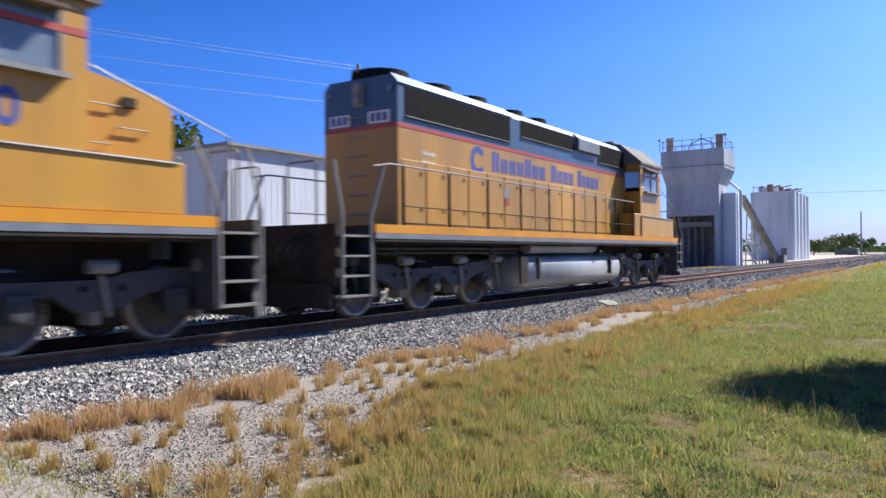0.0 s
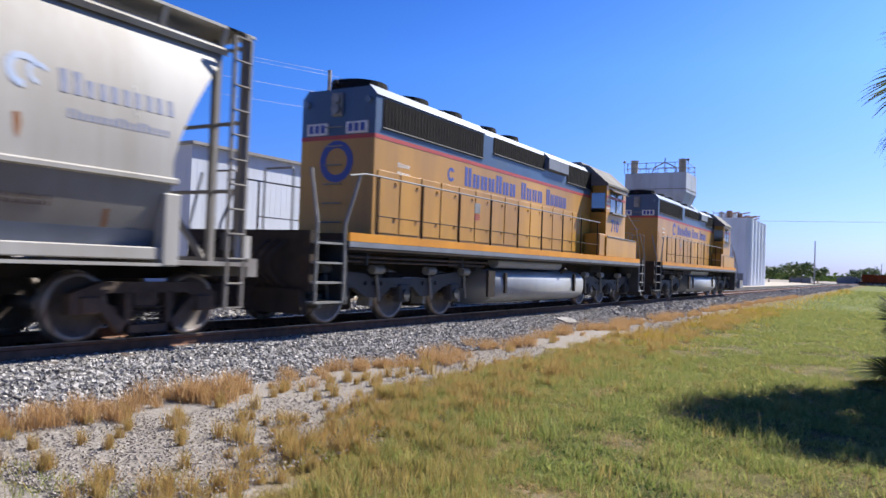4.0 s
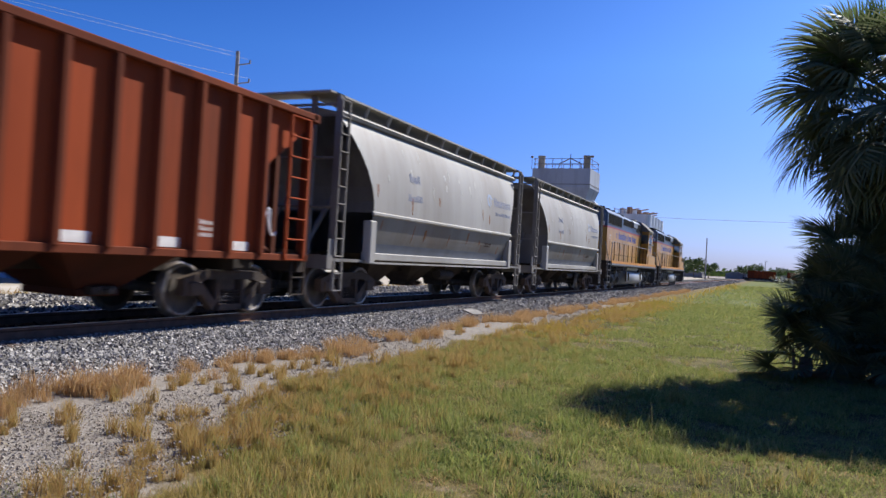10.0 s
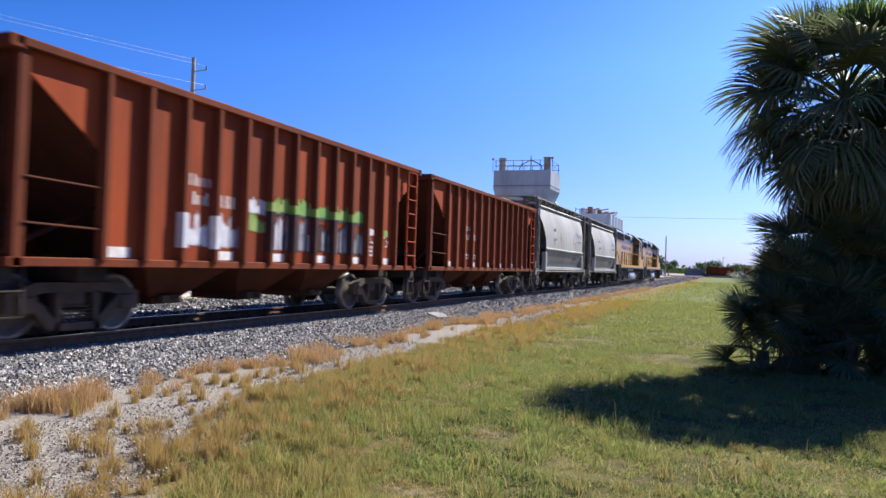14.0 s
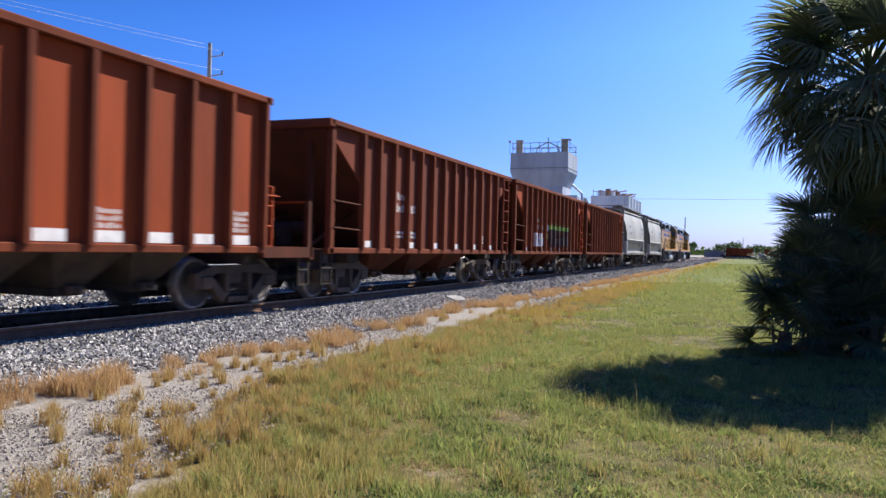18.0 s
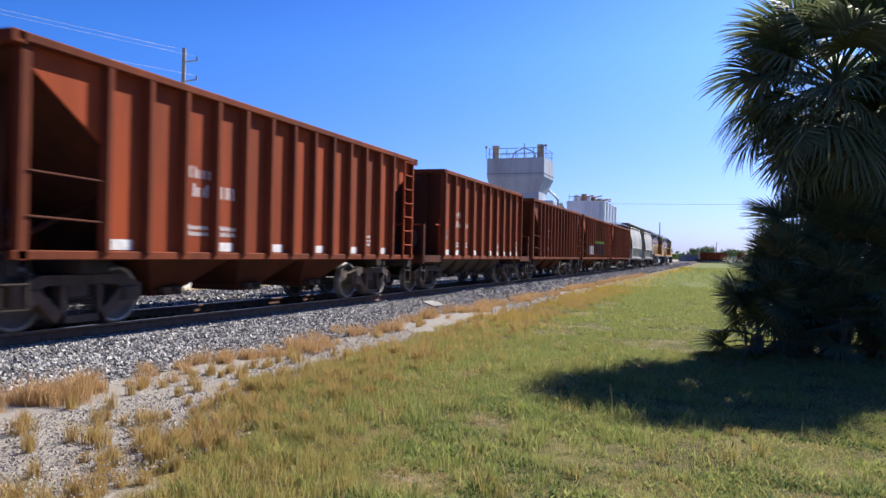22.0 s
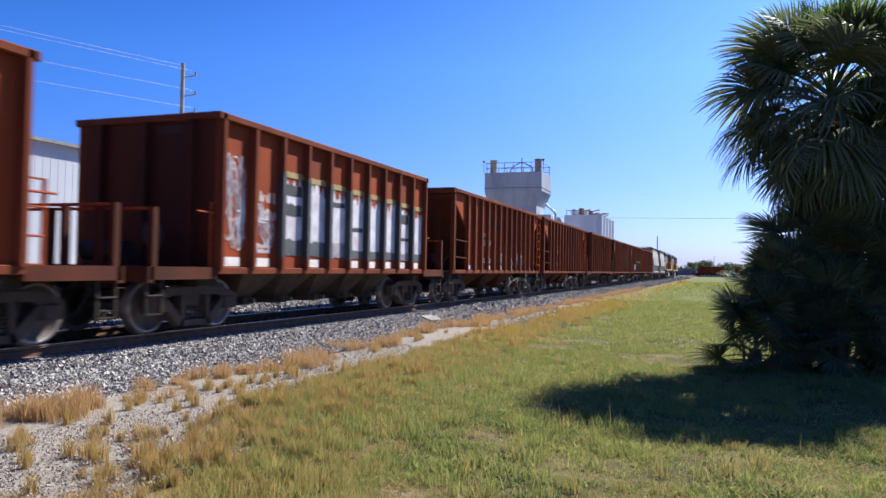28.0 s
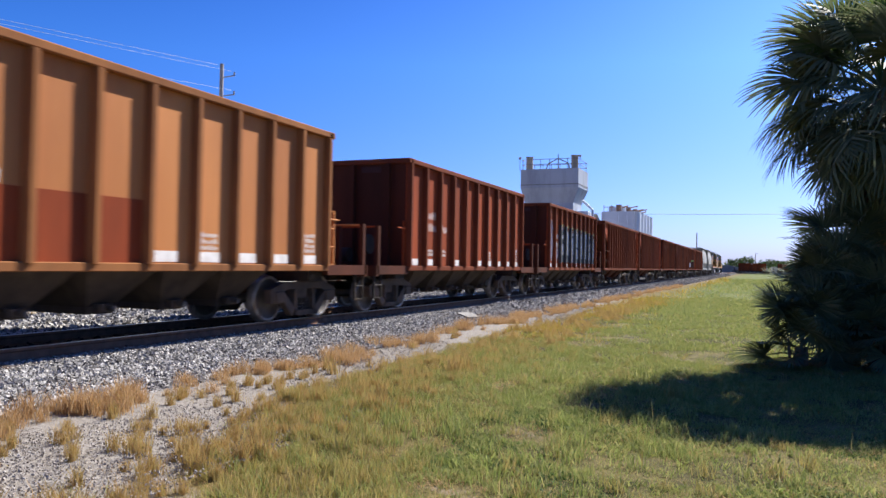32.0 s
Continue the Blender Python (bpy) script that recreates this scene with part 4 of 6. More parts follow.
def pole(name, x, y, h, label, arms=(), r=0.16):
    p = thing(name, pose(x, y, 0), label, "utility pole", "utility poles")
    b = B()
    tube(b, (0, 0, -0.2), (0, 0, h), r, 10, r * 0.65)
    part("mast", b, M_wood, p)
    for z in arms:
        b = B()
        tube(b, (0, 0, z), (0.75, 0.2, z + 0.1), 0.035, 6)
        tube(b, (0.75, 0.2, z + 0.08), (0.75, 0.2, z + 0.3), 0.05, 8)
        part("bracket_arm", b, M_wood, p)
    return p


PX, PY = -28.9, 34.4
pole("utility_pole", PX, PY, 13.1, "grey wooden utility pole with three bracket arms", (12.3, 11.2, 10.2), 0.17)
pole("utility_pole", PX - 18.0, PY - 50.4, 13.1, "grey wooden utility pole out along the wires", (12.3, 11.2, 10.2), 0.17)
pole("utility_pole", -42.6, 55.6, 15.0, "slim distant utility pole", (), 0.14)
pole("utility_pole", -16.0, 220.0, 11.8, "slim distant utility pole beside the track", (), 0.2)
pole("street_lamp_pole", -1.0, 330.0, 8.5, "thin distant lamp pole beyond the verge", (8.2,), 0.16)


def wire(name, a, c, sag, label):
    b = B()
    a, c = Vector(a), Vector(c)
    n = 14
    pts = [a.lerp(c, k / n) - Vector((0, 0, sag * 4 * (k / n) * (1 - k / n))) for k in range(n + 1)]
    sweep(b, pts, 0.007 if a.y < 100 else 0.035, 4)
    return tagged(part(name, b, M_wire), label, "wire", "overhead wires")


for z, dx in ((13.0, 0.0), (12.6, 0.75), (11.5, 0.75), (10.5, 0.75)):
    wire("overhead_wire", (PX + dx, PY, z), (PX + dx - 18.0, PY - 50.4, z), 0.35, "thin overhead wire strung between utility poles")
pole("utility_pole", -31.5, 150.0, 12.6, "distant utility pole behind the silos", (), 0.15)
pole("utility_pole", 42.0, 150.0, 12.6, "distant utility pole beyond the palms", (), 0.15)
wire("overhead_wire", (-31.5, 150, 12.5), (42, 150, 12.5), 0.5, "overhead wire crossing above the distant track")


def tree(name, x, y, h, r, label, seed, n=900, leaf=0.5, trunk=0.25):
    """Tapered trunk, forked limbs and a crown of many small leaf clumps with gaps."""
    q = random.Random(seed)
    t = thing(name, pose(x, y, 0), label, "tree", "trees of the background")
    b = B()
    tube(b, (0, 0, -0.2), (0, 0, h * 0.45), trunk, 8, trunk * 0.6)
    lobes = []
    for k in range(9):
        a = k * 2.4 + q.random()
        rad = r * (0.25 + 0.6 * q.random())
        c = Vector((math.cos(a) * rad, math.sin(a) * rad, h * (0.5 + 0.36 * q.random())))
        tube(b, (0, 0, h * 0.4), c, trunk * 0.4, 6, 0.03)
        lobes.append((c, r * (0.3 + 0.22 * q.random())))
    part("trunk", b, M_bark, t)
    v, f = [], []
    for k in range(n):
        c, lr = q.choice(lobes)
        d = Vector((q.gauss(0, 1), q.gauss(0, 1), q.gauss(0, 0.8))).normalized() * lr * q.random() ** 0.4
        p = c + d
        u = Vector((q.gauss(0, 1), q.gauss(0, 1), q.gauss(0, 1))).normalized() * leaf * q.uniform(0.5, 1)
        w = u.orthogonal().normalized() * leaf * 0.35
        i = len(v)
        v += [p - u, p + w, p + u, p - w]
        f.append((i, i + 1, i + 2, i + 3))
    me = bpy.data.meshes.new("crown")
    me.from_pydata(v, [], f)
    me.materials.append(M_leaf)
    o = new("crown", me)
    o.parent = t
    return t


tree("yard_tree", -39.5, 25.5, 9.9, 5.2, "broad dark green tree behind the warehouse", 1, 5200, 0.33)
tree("yard_tree", -66, 26, 5.5, 4.0, "low dense green tree beyond the warehouse", 2, 2200, 0.33)
for k, (x, y, h, r) in enumerate(((-37, 300, 5.6, 3.6), (-31, 310, 6.6, 4.6), (-26, 300, 7.4, 4.4), (-22, 320, 6.4, 4), (-45, 320, 6.2, 4), (-12, 420, 7.5, 4.5), (-6, 430, 8.5, 4.5), (4, 440, 6.5, 5), (14, 450, 8, 6), (26, 440, 8, 6))):
    tree("distant_tree", x, y, h, r, "distant rounded green tree on the horizon", 20 + k, 700, 0.7)
for k, (x, y, w, h) in enumerate(((-13, 360, 9, 3.6), (-2, 380, 12, 4.2), (-30, 340, 8, 3.2), (14, 400, 16, 4))):
    sh = thing("distant_shed", pose(x, y, 0), "low dull grey shed with a shallow roof far away", "building", "distant sheds")
    b = B()
    box(b, -w / 2, w / 2, 0, 10, 0, h * 0.75)
    part("wall", b, M_shed, sh)
    b = B()
    prism(b, [(-w / 2 - 0.3, h * 0.75), (w / 2 + 0.3, h * 0.75), (0, h)], -0.3, 10.3)
    part("roof", b, M_shed, sh)
# far woods closing the horizon
v, f = [], []
q = random.Random(99)
for k in range(9000):
    x = q.uniform(-900, 900)
    p = Vector((x, 900 + q.uniform(-60, 60), abs(q.gauss(0, 3.0)) + 2 * math.sin(x * 0.03) + 1.5))
    u = Vector((q.gauss(0, 1), q.gauss(0, 0.4), q.gauss(0, 1))).normalized() * 3.2
    w = Vector((-u.z, 0.3, u.x)).normalized() * 1.7
    i = len(v)
    v += [p - u, p + w, p + u, p - w]
    f.append((i, i + 1, i + 2, i + 3))
me = bpy.data.meshes.new("distant_woods")
me.from_pydata(v, [], f)
me.materials.append(M_leaf)
tagged(new("distant_woods", me), "thin dark line of woods on the horizon", "woods", kind="stuff")


# ---- rolling stock: x across (near side +), y towards the head of the train, z above the rail ----
rolling = []      # (wheelset, home, radius)
movers = []       # (car, place in the train)


def wheelset_mesh(r):
    b = B()
    for s in (-1, 1):
        x = s * 0.75
        ring = [(r * 0.28, 0.05), (r * 0.34, 0.035), (r * 0.8, 0.03), (r * 0.86, 0.075), (r * 0.99, 0.075), (r, 0.0), (r + 0.025, -0.055), (r + 0.025, -0.075), (r * 0.86, -0.075), (r * 0.8, -0.03), (r * 0.3, -0.04)]
        seg, rows = 28, []
        for rad, dx in ring:
            rows.append([b.verts.new((x + s * dx, math.cos(k * math.tau / seg) * rad, math.sin(k * math.tau / seg) * rad)) for k in range(seg)])
        for i in range(len(rows) - 1):
            for k in range(seg):
                b.faces.new((rows[i][k], rows[i][(k + 1) % seg], rows[i + 1][(k + 1) % seg], rows[i + 1][k]))
        b.faces.new(rows[0])
        b.faces.new(rows[-1])
        tube(b, (x, 0, 0), (x + s * 0.16, 0, 0), 0.085, 12)
        for k in range(3):
            a = k * math.tau / 3
            tube(b, (x + s * 0.15, math.cos(a) * 0.045, math.sin(a) * 0.045), (x + s * 0.185, math.cos(a) * 0.045, math.sin(a) * 0.045), 0.016, 6)
    tube(b, (-0.75, 0, 0), (0.75, 0, 0), 0.085, 12)
    bmesh.ops.recalc_face_normals(b, faces=b.faces)
    for f in b.faces:
        c = f.calc_center_median()
        f.material_index = int(math.hypot(c.y, c.z) > r * 0.84)
    return b


def frame_half(b, s, x, w):
    """One cast side frame with its two windows."""
    for pts in ([(-1.12, 0.36), (-1.12, 0.62), (-0.7, 0.76), (0.7, 0.76), (1.12, 0.62), (1.12, 0.36), (0.95, 0.36), (0.9, 0.5), (0.6, 0.62), (-0.6, 0.62), (-0.9, 0.5), (-0.95, 0.36)],
                [(-0.85, 0.53), (-0.72, 0.58), (-0.3, 0.2), (-0.3, 0.1), (-0.42, 0.1)],
                [(0.85, 0.53), (0.72, 0.58), (0.3, 0.2), (0.3, 0.1), (0.42, 0.1)],
                [(-0.42, 0.1), (0.42, 0.1), (0.36, 0.2), (-0.36, 0.2)],
                [(-0.36, 0.18), (-0.28, 0.18), (-0.28, 0.64), (-0.36, 0.64)],
                [(0.36, 0.18), (0.28, 0.18), (0.28, 0.64), (0.36, 0.64)]):
        prism(b, pts, x - w / 2, x + w / 2, "x")
    for y in (-0.875, 0.875):
        box(b, x - w / 2 - 0.02, x + w / 2 + 0.04, y - 0.13, y + 0.13, 0.36, 0.58, 0.02)


def truck(car, y):
    """A two-axle freight truck: bolster, two side frames with springs, two wheelsets."""
    b = B()
    box(b, -1.0, 1.0, -0.2, 0.2, 0.42, 0.68, 0.03)
    tube(b, (0, 0, 0.6), (0, 0, 0.9), 0.2, 12)
    for yy in (-0.42, 0.42):
        box(b, -0.9, 0.9, yy - 0.05, yy + 0.05, 0.32, 0.44)
    tr = part("truck", b, M_truck, car)
    tr.location = (0, y, 0)
    for s in (-1, 1):
        b = B()
        frame_half(b, s, s * 0.99, 0.16)
        part("side_frame", b, M_truck, tr)
        coil = None
        for yy in (-0.2, -0.07, 0.07, 0.2):
            if coil is None:
                coil = part("spring", sweep(B(), [(0.052 * math.cos(k * 1.1), 0.052 * math.sin(k * 1.1), 0.2 + 0.01 * k) for k in range(25)], 0.013, 5), M_truck, tr)
                coil.location = (s * 0.99, yy, 0)
            else:
                again(coil, Matrix.Translation((s * 0.99, yy, 0)), tr)
    for yy in (-0.875, 0.875):
        w = part("wheelset", wheelset_mesh(0.44), M_wheel, tr, smooth=True)
        w.data.materials.append(M_tread)
        w.location = (0, yy, 0.44)
    return tr


def coupler(car, y, d):
    b = B()
    box(b, -0.09, 0.09, min(y, y + d * 0.55), max(y, y + d * 0.55), 0.78, 0.96, 0.02)
    box(b, -0.15, 0.15, min(y + d * 0.5, y + d * 0.72), max(y + d * 0.5, y + d * 0.72), 0.72, 1.02, 0.04)
    part("coupler", b, M_under, car)
    b = sweep(B(), [(0.32, y + d * k / 6 * 0.7, 0.72 - 0.4 * math.sin(k / 6 * math.pi)) for k in range(7)], 0.025)
    part("air_hose", b, M_under, car)


def ladder(car, y0, y1, z0, z1, x, n, m, name="ladder"):
    y0, y1 = sorted((y0, y1))
    b = band(B(), [(y0 - 0.02, z0), (y1 + 0.02, z0), (y1 + 0.02, z1), (y0 - 0.02, z1)], [(y0 + 0.02, z0 + 0.02), (y1 - 0.02, z0 + 0.02), (y1 - 0.02, z1 - 0.02), (y0 + 0.02, z1 - 0.02)], x - 0.02, x + 0.03)
    lad = part(name, b, m, car)
    b = tube(B(), (x + 0.03, y0, 0), (x + 0.03, y1, 0), 0.016, 6)
    rung = None
    for k in range(1, n):
        z = z0 + k * (z1 - z0) / n
        if rung is None:
            rung = part("rung", b, m, lad)
            rung.location.z = z
        else:
            again(rung, Matrix.Translation((0, 0, z)), lad)
    return lad


def bars(car, y0, y1, z0, z1, x, n, m, name="lettering", seed=1, rows=1, heavy=0.26, lean=0.0):
    """Unreadable lettering: short upright and level strokes of the writing's size."""
    rng = random.Random(seed)
    b = B()
    h = (z1 - z0) / rows
    for q in range(rows):
        a, c = z0 + q * h + h * 0.1, z0 + (q + 1) * h - h * 0.1
        w = (y1 - y0) / n
        t = min(w * heavy, (c - a) * 0.34)
        for k in range(n):
            u0, u1 = y0 + k * w + w * 0.1, y0 + (k + 1) * w - w * 0.12
            low = 0.0 if k == 0 else (c - a) * 0.26 * (rng.random() < 0.7)
            box(b, x, x + 0.004, u0, u0 + t, a, c - low)
            box(b, x, x + 0.004, u1 - t, u1, a, c - low)
    for v in b.verts:
        v.co.x += lean * (v.co.z - z0)
    return tagged(part(name, b, m, car), kind="stuff")


def label_patch(car, y0, y1, z0, z1, x, m, name="marking"):
    b = B()
    box(b, x, x + 0.005, y0, y1, z0, z1)
    return part(name, b, m, car)


def outlet(car, y, half, top, bottom, m, wide=1.3, foot=0.7):
    """A discharge hopper below the floor, drawn in on all four sides towards its gate."""
    b = B()
    lo = half * 0.3
    rings = [[b.verts.new((x * w, y + d * h, z)) for x, d in ((-1, -1), (1, -1), (1, 1), (-1, 1))] for w, h, z in ((wide, half, top), (foot, lo, bottom))]
    for k in range(4):
        b.faces.new((rings[0][k], rings[0][(k + 1) % 4], rings[1][(k + 1) % 4], rings[1][k]))
    b.faces.new(rings[0][::-1])
    b.faces.new(rings[1])
    bmesh.ops.recalc_face_normals(b, faces=b.faces)
    h = part("discharge_hopper", b, m, car)
    part("gate_frame", box(B(), -foot - 0.06, foot + 0.06, y - lo - 0.05, y + lo + 0.05, bottom - 0.07, bottom + 0.03), m, h)
    part("gate_rack", box(B(), foot + 0.06, foot + 0.2, y - lo * 0.7, y + lo * 0.7, bottom - 0.04, bottom + 0.08, 0.01), M_truck, h)
    part("gate_crank", tube(B(), (foot + 0.2, y, bottom + 0.02), (foot + 0.34, y, bottom + 0.02), 0.045, 8), M_wheel, h)


def hopper_shell(half, slope, m, car):
    """Open-topped body: two side sheets, two end or slope sheets and the rim."""
    worn_shade = M_edgeo if m is M_orange else M_edge
    z0, z1 = 1.04, 3.62
    for s in (-1, 1):
        b = B()
        if slope:
            pts = [(-half + 1.45, z0), (half - 1.45, z0), (half - 1.45, 2.52), (half - 0.05, 3.5), (half - 0.05, z1), (-half + 0.05, z1), (-half + 0.05, 3.5), (-half + 1.45, 2.52)]
        else:
            pts = [(-half, z0), (half, z0), (half, z1), (-half, z1)]
        prism(b, pts, s * 1.45, s * 1.49, "x")
        part("side_sheet", b, m, car)
        b = B()
        box(b, min(s * 1.44, s * 1.60), max(s * 1.44, s * 1.60), -half - 0.02, half + 0.02, z1, 3.74, 0.015)
        part("top_rim", b, worn_shade, car)
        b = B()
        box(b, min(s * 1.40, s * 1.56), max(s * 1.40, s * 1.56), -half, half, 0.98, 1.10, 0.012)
        part("side_sill", b, worn_shade, car)
    # End and slope sheets take the rust with their shade in its colour.
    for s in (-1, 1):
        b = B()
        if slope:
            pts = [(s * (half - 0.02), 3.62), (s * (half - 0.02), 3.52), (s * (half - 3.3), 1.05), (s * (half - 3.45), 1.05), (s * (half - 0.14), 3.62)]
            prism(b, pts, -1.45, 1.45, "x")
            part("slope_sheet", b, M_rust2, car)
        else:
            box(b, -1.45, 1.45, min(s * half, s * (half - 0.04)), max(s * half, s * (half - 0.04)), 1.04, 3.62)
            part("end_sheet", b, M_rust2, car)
        b = B()
        box(b, -1.60, 1.60, min(s * (half - 0.1), s * (half + 0.1)), max(s * (half - 0.1), s * (half + 0.1)), 3.58 if slope else 3.62, 3.742, 0.012)
        part("end_rim", b, worn_shade, car)


def open_hopper_long(m, label):
    """Long open hopper with sloped ends, side ribs, ladders and open end bays."""
    car = thing("hopper_car", pose(0, 0, 0), label, "freight car", "cars of the freight train")
    half = 6.18
    worn_shade = M_edge
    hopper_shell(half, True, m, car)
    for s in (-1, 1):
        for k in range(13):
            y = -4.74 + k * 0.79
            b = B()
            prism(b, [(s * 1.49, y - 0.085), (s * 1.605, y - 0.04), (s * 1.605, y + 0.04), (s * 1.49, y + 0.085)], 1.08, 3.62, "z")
            part("rib", b, worn_shade, car)
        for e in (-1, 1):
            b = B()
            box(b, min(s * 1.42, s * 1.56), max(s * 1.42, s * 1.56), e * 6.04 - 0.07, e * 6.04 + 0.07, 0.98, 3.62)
            part("corner_post", b, worn_shade, car)
            if e < 0:
                for z in (1.52, 2.08):
                    b = B()
                    tube(b, (s * 1.56, -6.0, z), (s * 1.56, -4.8, z - 0.03), 0.018, 6)
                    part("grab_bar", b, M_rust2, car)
            else:
                ladder(car, 5.42, 5.98, 1.0, 3.6, s * 1.57, 7, m)
    b = B()
    box(b, -0.3, 0.3, -6.2, 6.2, 0.72, 0.98)
    for e in (-1, 1):
        box(b, -1.45, 1.45, e * 6.1 - 0.1, e * 6.1 + 0.1, 0.78, 1.06)
        box(b, -1.3, 1.3, e * 4.65 - 0.25, e * 4.65 + 0.25, 0.78, 1.0)
    part("underframe", b, M_under, car)
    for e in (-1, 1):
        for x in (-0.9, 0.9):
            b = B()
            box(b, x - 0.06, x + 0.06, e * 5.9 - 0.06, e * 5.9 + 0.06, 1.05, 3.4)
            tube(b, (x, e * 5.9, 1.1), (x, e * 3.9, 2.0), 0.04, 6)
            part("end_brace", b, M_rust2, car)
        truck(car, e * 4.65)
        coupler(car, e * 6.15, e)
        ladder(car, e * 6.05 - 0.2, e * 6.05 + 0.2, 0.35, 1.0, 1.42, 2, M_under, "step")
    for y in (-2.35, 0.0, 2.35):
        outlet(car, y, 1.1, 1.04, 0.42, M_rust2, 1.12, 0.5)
    b = B()
    tube(b, (-0.5, -5.2, 1.5), (0.5, -5.2, 1.5), 0.17, 14)
    box(b, -0.12, 0.12, -5.6, -5.3, 1.1, 1.5, 0.03)
    part("brake_cylinder", b, M_under, car)
    for k in (0, 3, 5, 7, 9, 11):
        y = -4.74 + k * 0.79
        label_patch(car, y + 0.12, y + 0.55, 1.12, 1.27, 1.49, M_wlet, "reflector")
    bars(car, -3.0, -2.45, 2.28, 2.52, 1.49, 3, M_wlet, seed=4, heavy=0.17)
    bars(car, -3.05, -2.35, 1.98, 2.24, 1.49, 3, M_wlet, seed=5, heavy=0.17)
    bars(car, -2.2, -1.8, 1.98, 2.24, 1.49, 2, M_wlet, seed=6, heavy=0.17)
    bars(car, -3.0, -2.5, 1.36, 1.56, 1.49, 6, M_wlet, "small_lettering", 7, 2)
    bars(car, -2.2, -1.75, 1.36, 1.56, 1.49, 6, M_wlet, "small_lettering", 8, 2)
    bars(car, 3.2, 3.62, 1.3, 1.58, 1.49, 4, M_wlet, "small_lettering", 9, 3)
    return car


def open_hopper_short(m, label):
    """Short box-bodied open hopper with end platforms and five outlets."""
    car = thing("hopper_car", pose(0, 0, 0), label, "freight car", "cars of the freight train")
    half = 4.72
    worn_shade = M_edgeo if m is M_orange else M_edge
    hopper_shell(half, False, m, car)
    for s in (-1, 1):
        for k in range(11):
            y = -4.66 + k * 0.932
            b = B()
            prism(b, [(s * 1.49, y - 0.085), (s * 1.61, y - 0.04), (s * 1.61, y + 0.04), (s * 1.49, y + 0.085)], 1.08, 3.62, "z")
            part("rib", b, worn_shade, car)
    b = B()
    box(b, -0.3, 0.3, -6.3, 6.3, 0.74, 0.98)
    for e in (-1, 1):
        box(b, -1.3, 1.3, e * 4.65 - 0.25, e * 4.65 + 0.25, 0.78, 1.0)
    part("underframe", b, M_under, car)
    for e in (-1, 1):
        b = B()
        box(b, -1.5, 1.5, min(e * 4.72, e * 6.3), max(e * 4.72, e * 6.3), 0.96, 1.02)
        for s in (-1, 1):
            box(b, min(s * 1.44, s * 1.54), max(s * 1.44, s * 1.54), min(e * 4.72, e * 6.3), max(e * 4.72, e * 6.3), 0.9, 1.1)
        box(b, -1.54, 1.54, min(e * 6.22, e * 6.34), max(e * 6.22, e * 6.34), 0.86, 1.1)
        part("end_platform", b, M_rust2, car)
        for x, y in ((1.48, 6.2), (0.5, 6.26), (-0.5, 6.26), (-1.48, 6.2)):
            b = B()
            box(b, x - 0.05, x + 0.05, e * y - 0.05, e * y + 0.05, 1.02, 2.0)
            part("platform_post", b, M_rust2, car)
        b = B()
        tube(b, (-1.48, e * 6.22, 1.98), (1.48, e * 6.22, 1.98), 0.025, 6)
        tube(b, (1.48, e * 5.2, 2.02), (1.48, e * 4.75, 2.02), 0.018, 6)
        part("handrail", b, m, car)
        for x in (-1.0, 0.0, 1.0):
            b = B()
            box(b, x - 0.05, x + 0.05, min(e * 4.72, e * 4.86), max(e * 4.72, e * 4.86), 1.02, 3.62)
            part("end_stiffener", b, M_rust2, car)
        ladder(car, e * 4.8 - 0.0, e * 4.8 + 0.25, 1.1, 2.2, 1.44, 3, m, "grab_ladder")
        ladder(car, e * 5.95, e * 6.28, 0.36, 0.95, 1.44, 2, M_under, "step")
        truck(car, e * 4.65)
        coupler(car, e * 6.25, e)
    b = B()
    tube(b, (-0.55, -5.5, 1.35), (0.35, -5.5, 1.35), 0.17, 14)
    part("brake_cylinder", b, M_under, car)
    b = B()
    tube(b, (0.9, -5.6, 1.6), (0.96, -5.6, 1.6), 0.24, 16)
    part("brake_wheel", b, M_under, car)
    for y in (-2.75, -1.4, 0.0, 1.4, 2.75):
        outlet(car, y, 0.66, 1.04, 0.42, M_outlet, 1.15, 0.6)
    for k in (0, 1, 3, 5, 6, 7, 8, 9):
        y = -4.66 + k * 0.932
        label_patch(car, y + 0.14, y + 0.62, 1.12, 1.28, 1.49, M_wlet, "reflector")
    bars(car, -3.62, -2.95, 2.3, 2.55, 1.49, 3, M_wlet, seed=14, heavy=0.17)
    bars(car, -3.62, -2.92, 1.98, 2.24, 1.49, 3, M_wlet, seed=15, heavy=0.17)
    bars(car, -2.68, -2.2, 1.98, 2.24, 1.49, 2, M_wlet, seed=16, heavy=0.17)
    bars(car, -3.6, -3.1, 1.36, 1.56, 1.49, 6, M_wlet, "small_lettering", 17, 2)
    bars(car, -2.68, -2.25, 1.36, 1.56, 1.49, 6, M_wlet, "small_lettering", 18, 2)
    bars(car, 1.05, 1.5, 1.3, 1.6, 1.49, 4, M_wlet, "small_lettering", 19, 3)
    bars(car, 3.85, 4.3, 1.32, 1.7, 1.49, 4, M_wlet, "small_lettering", 20, 4)
    b = B()
    box(b, 0.2, 0.75, -4.727, -4.722, 3.42, 3.56)
    for k in range(5):
        box(b, 0.22 + k * 0.11, 0.29 + k * 0.11, -4.73, -4.722, 3.44, 3.54)
    part("end_lettering", b, M_patch, car)
    return car


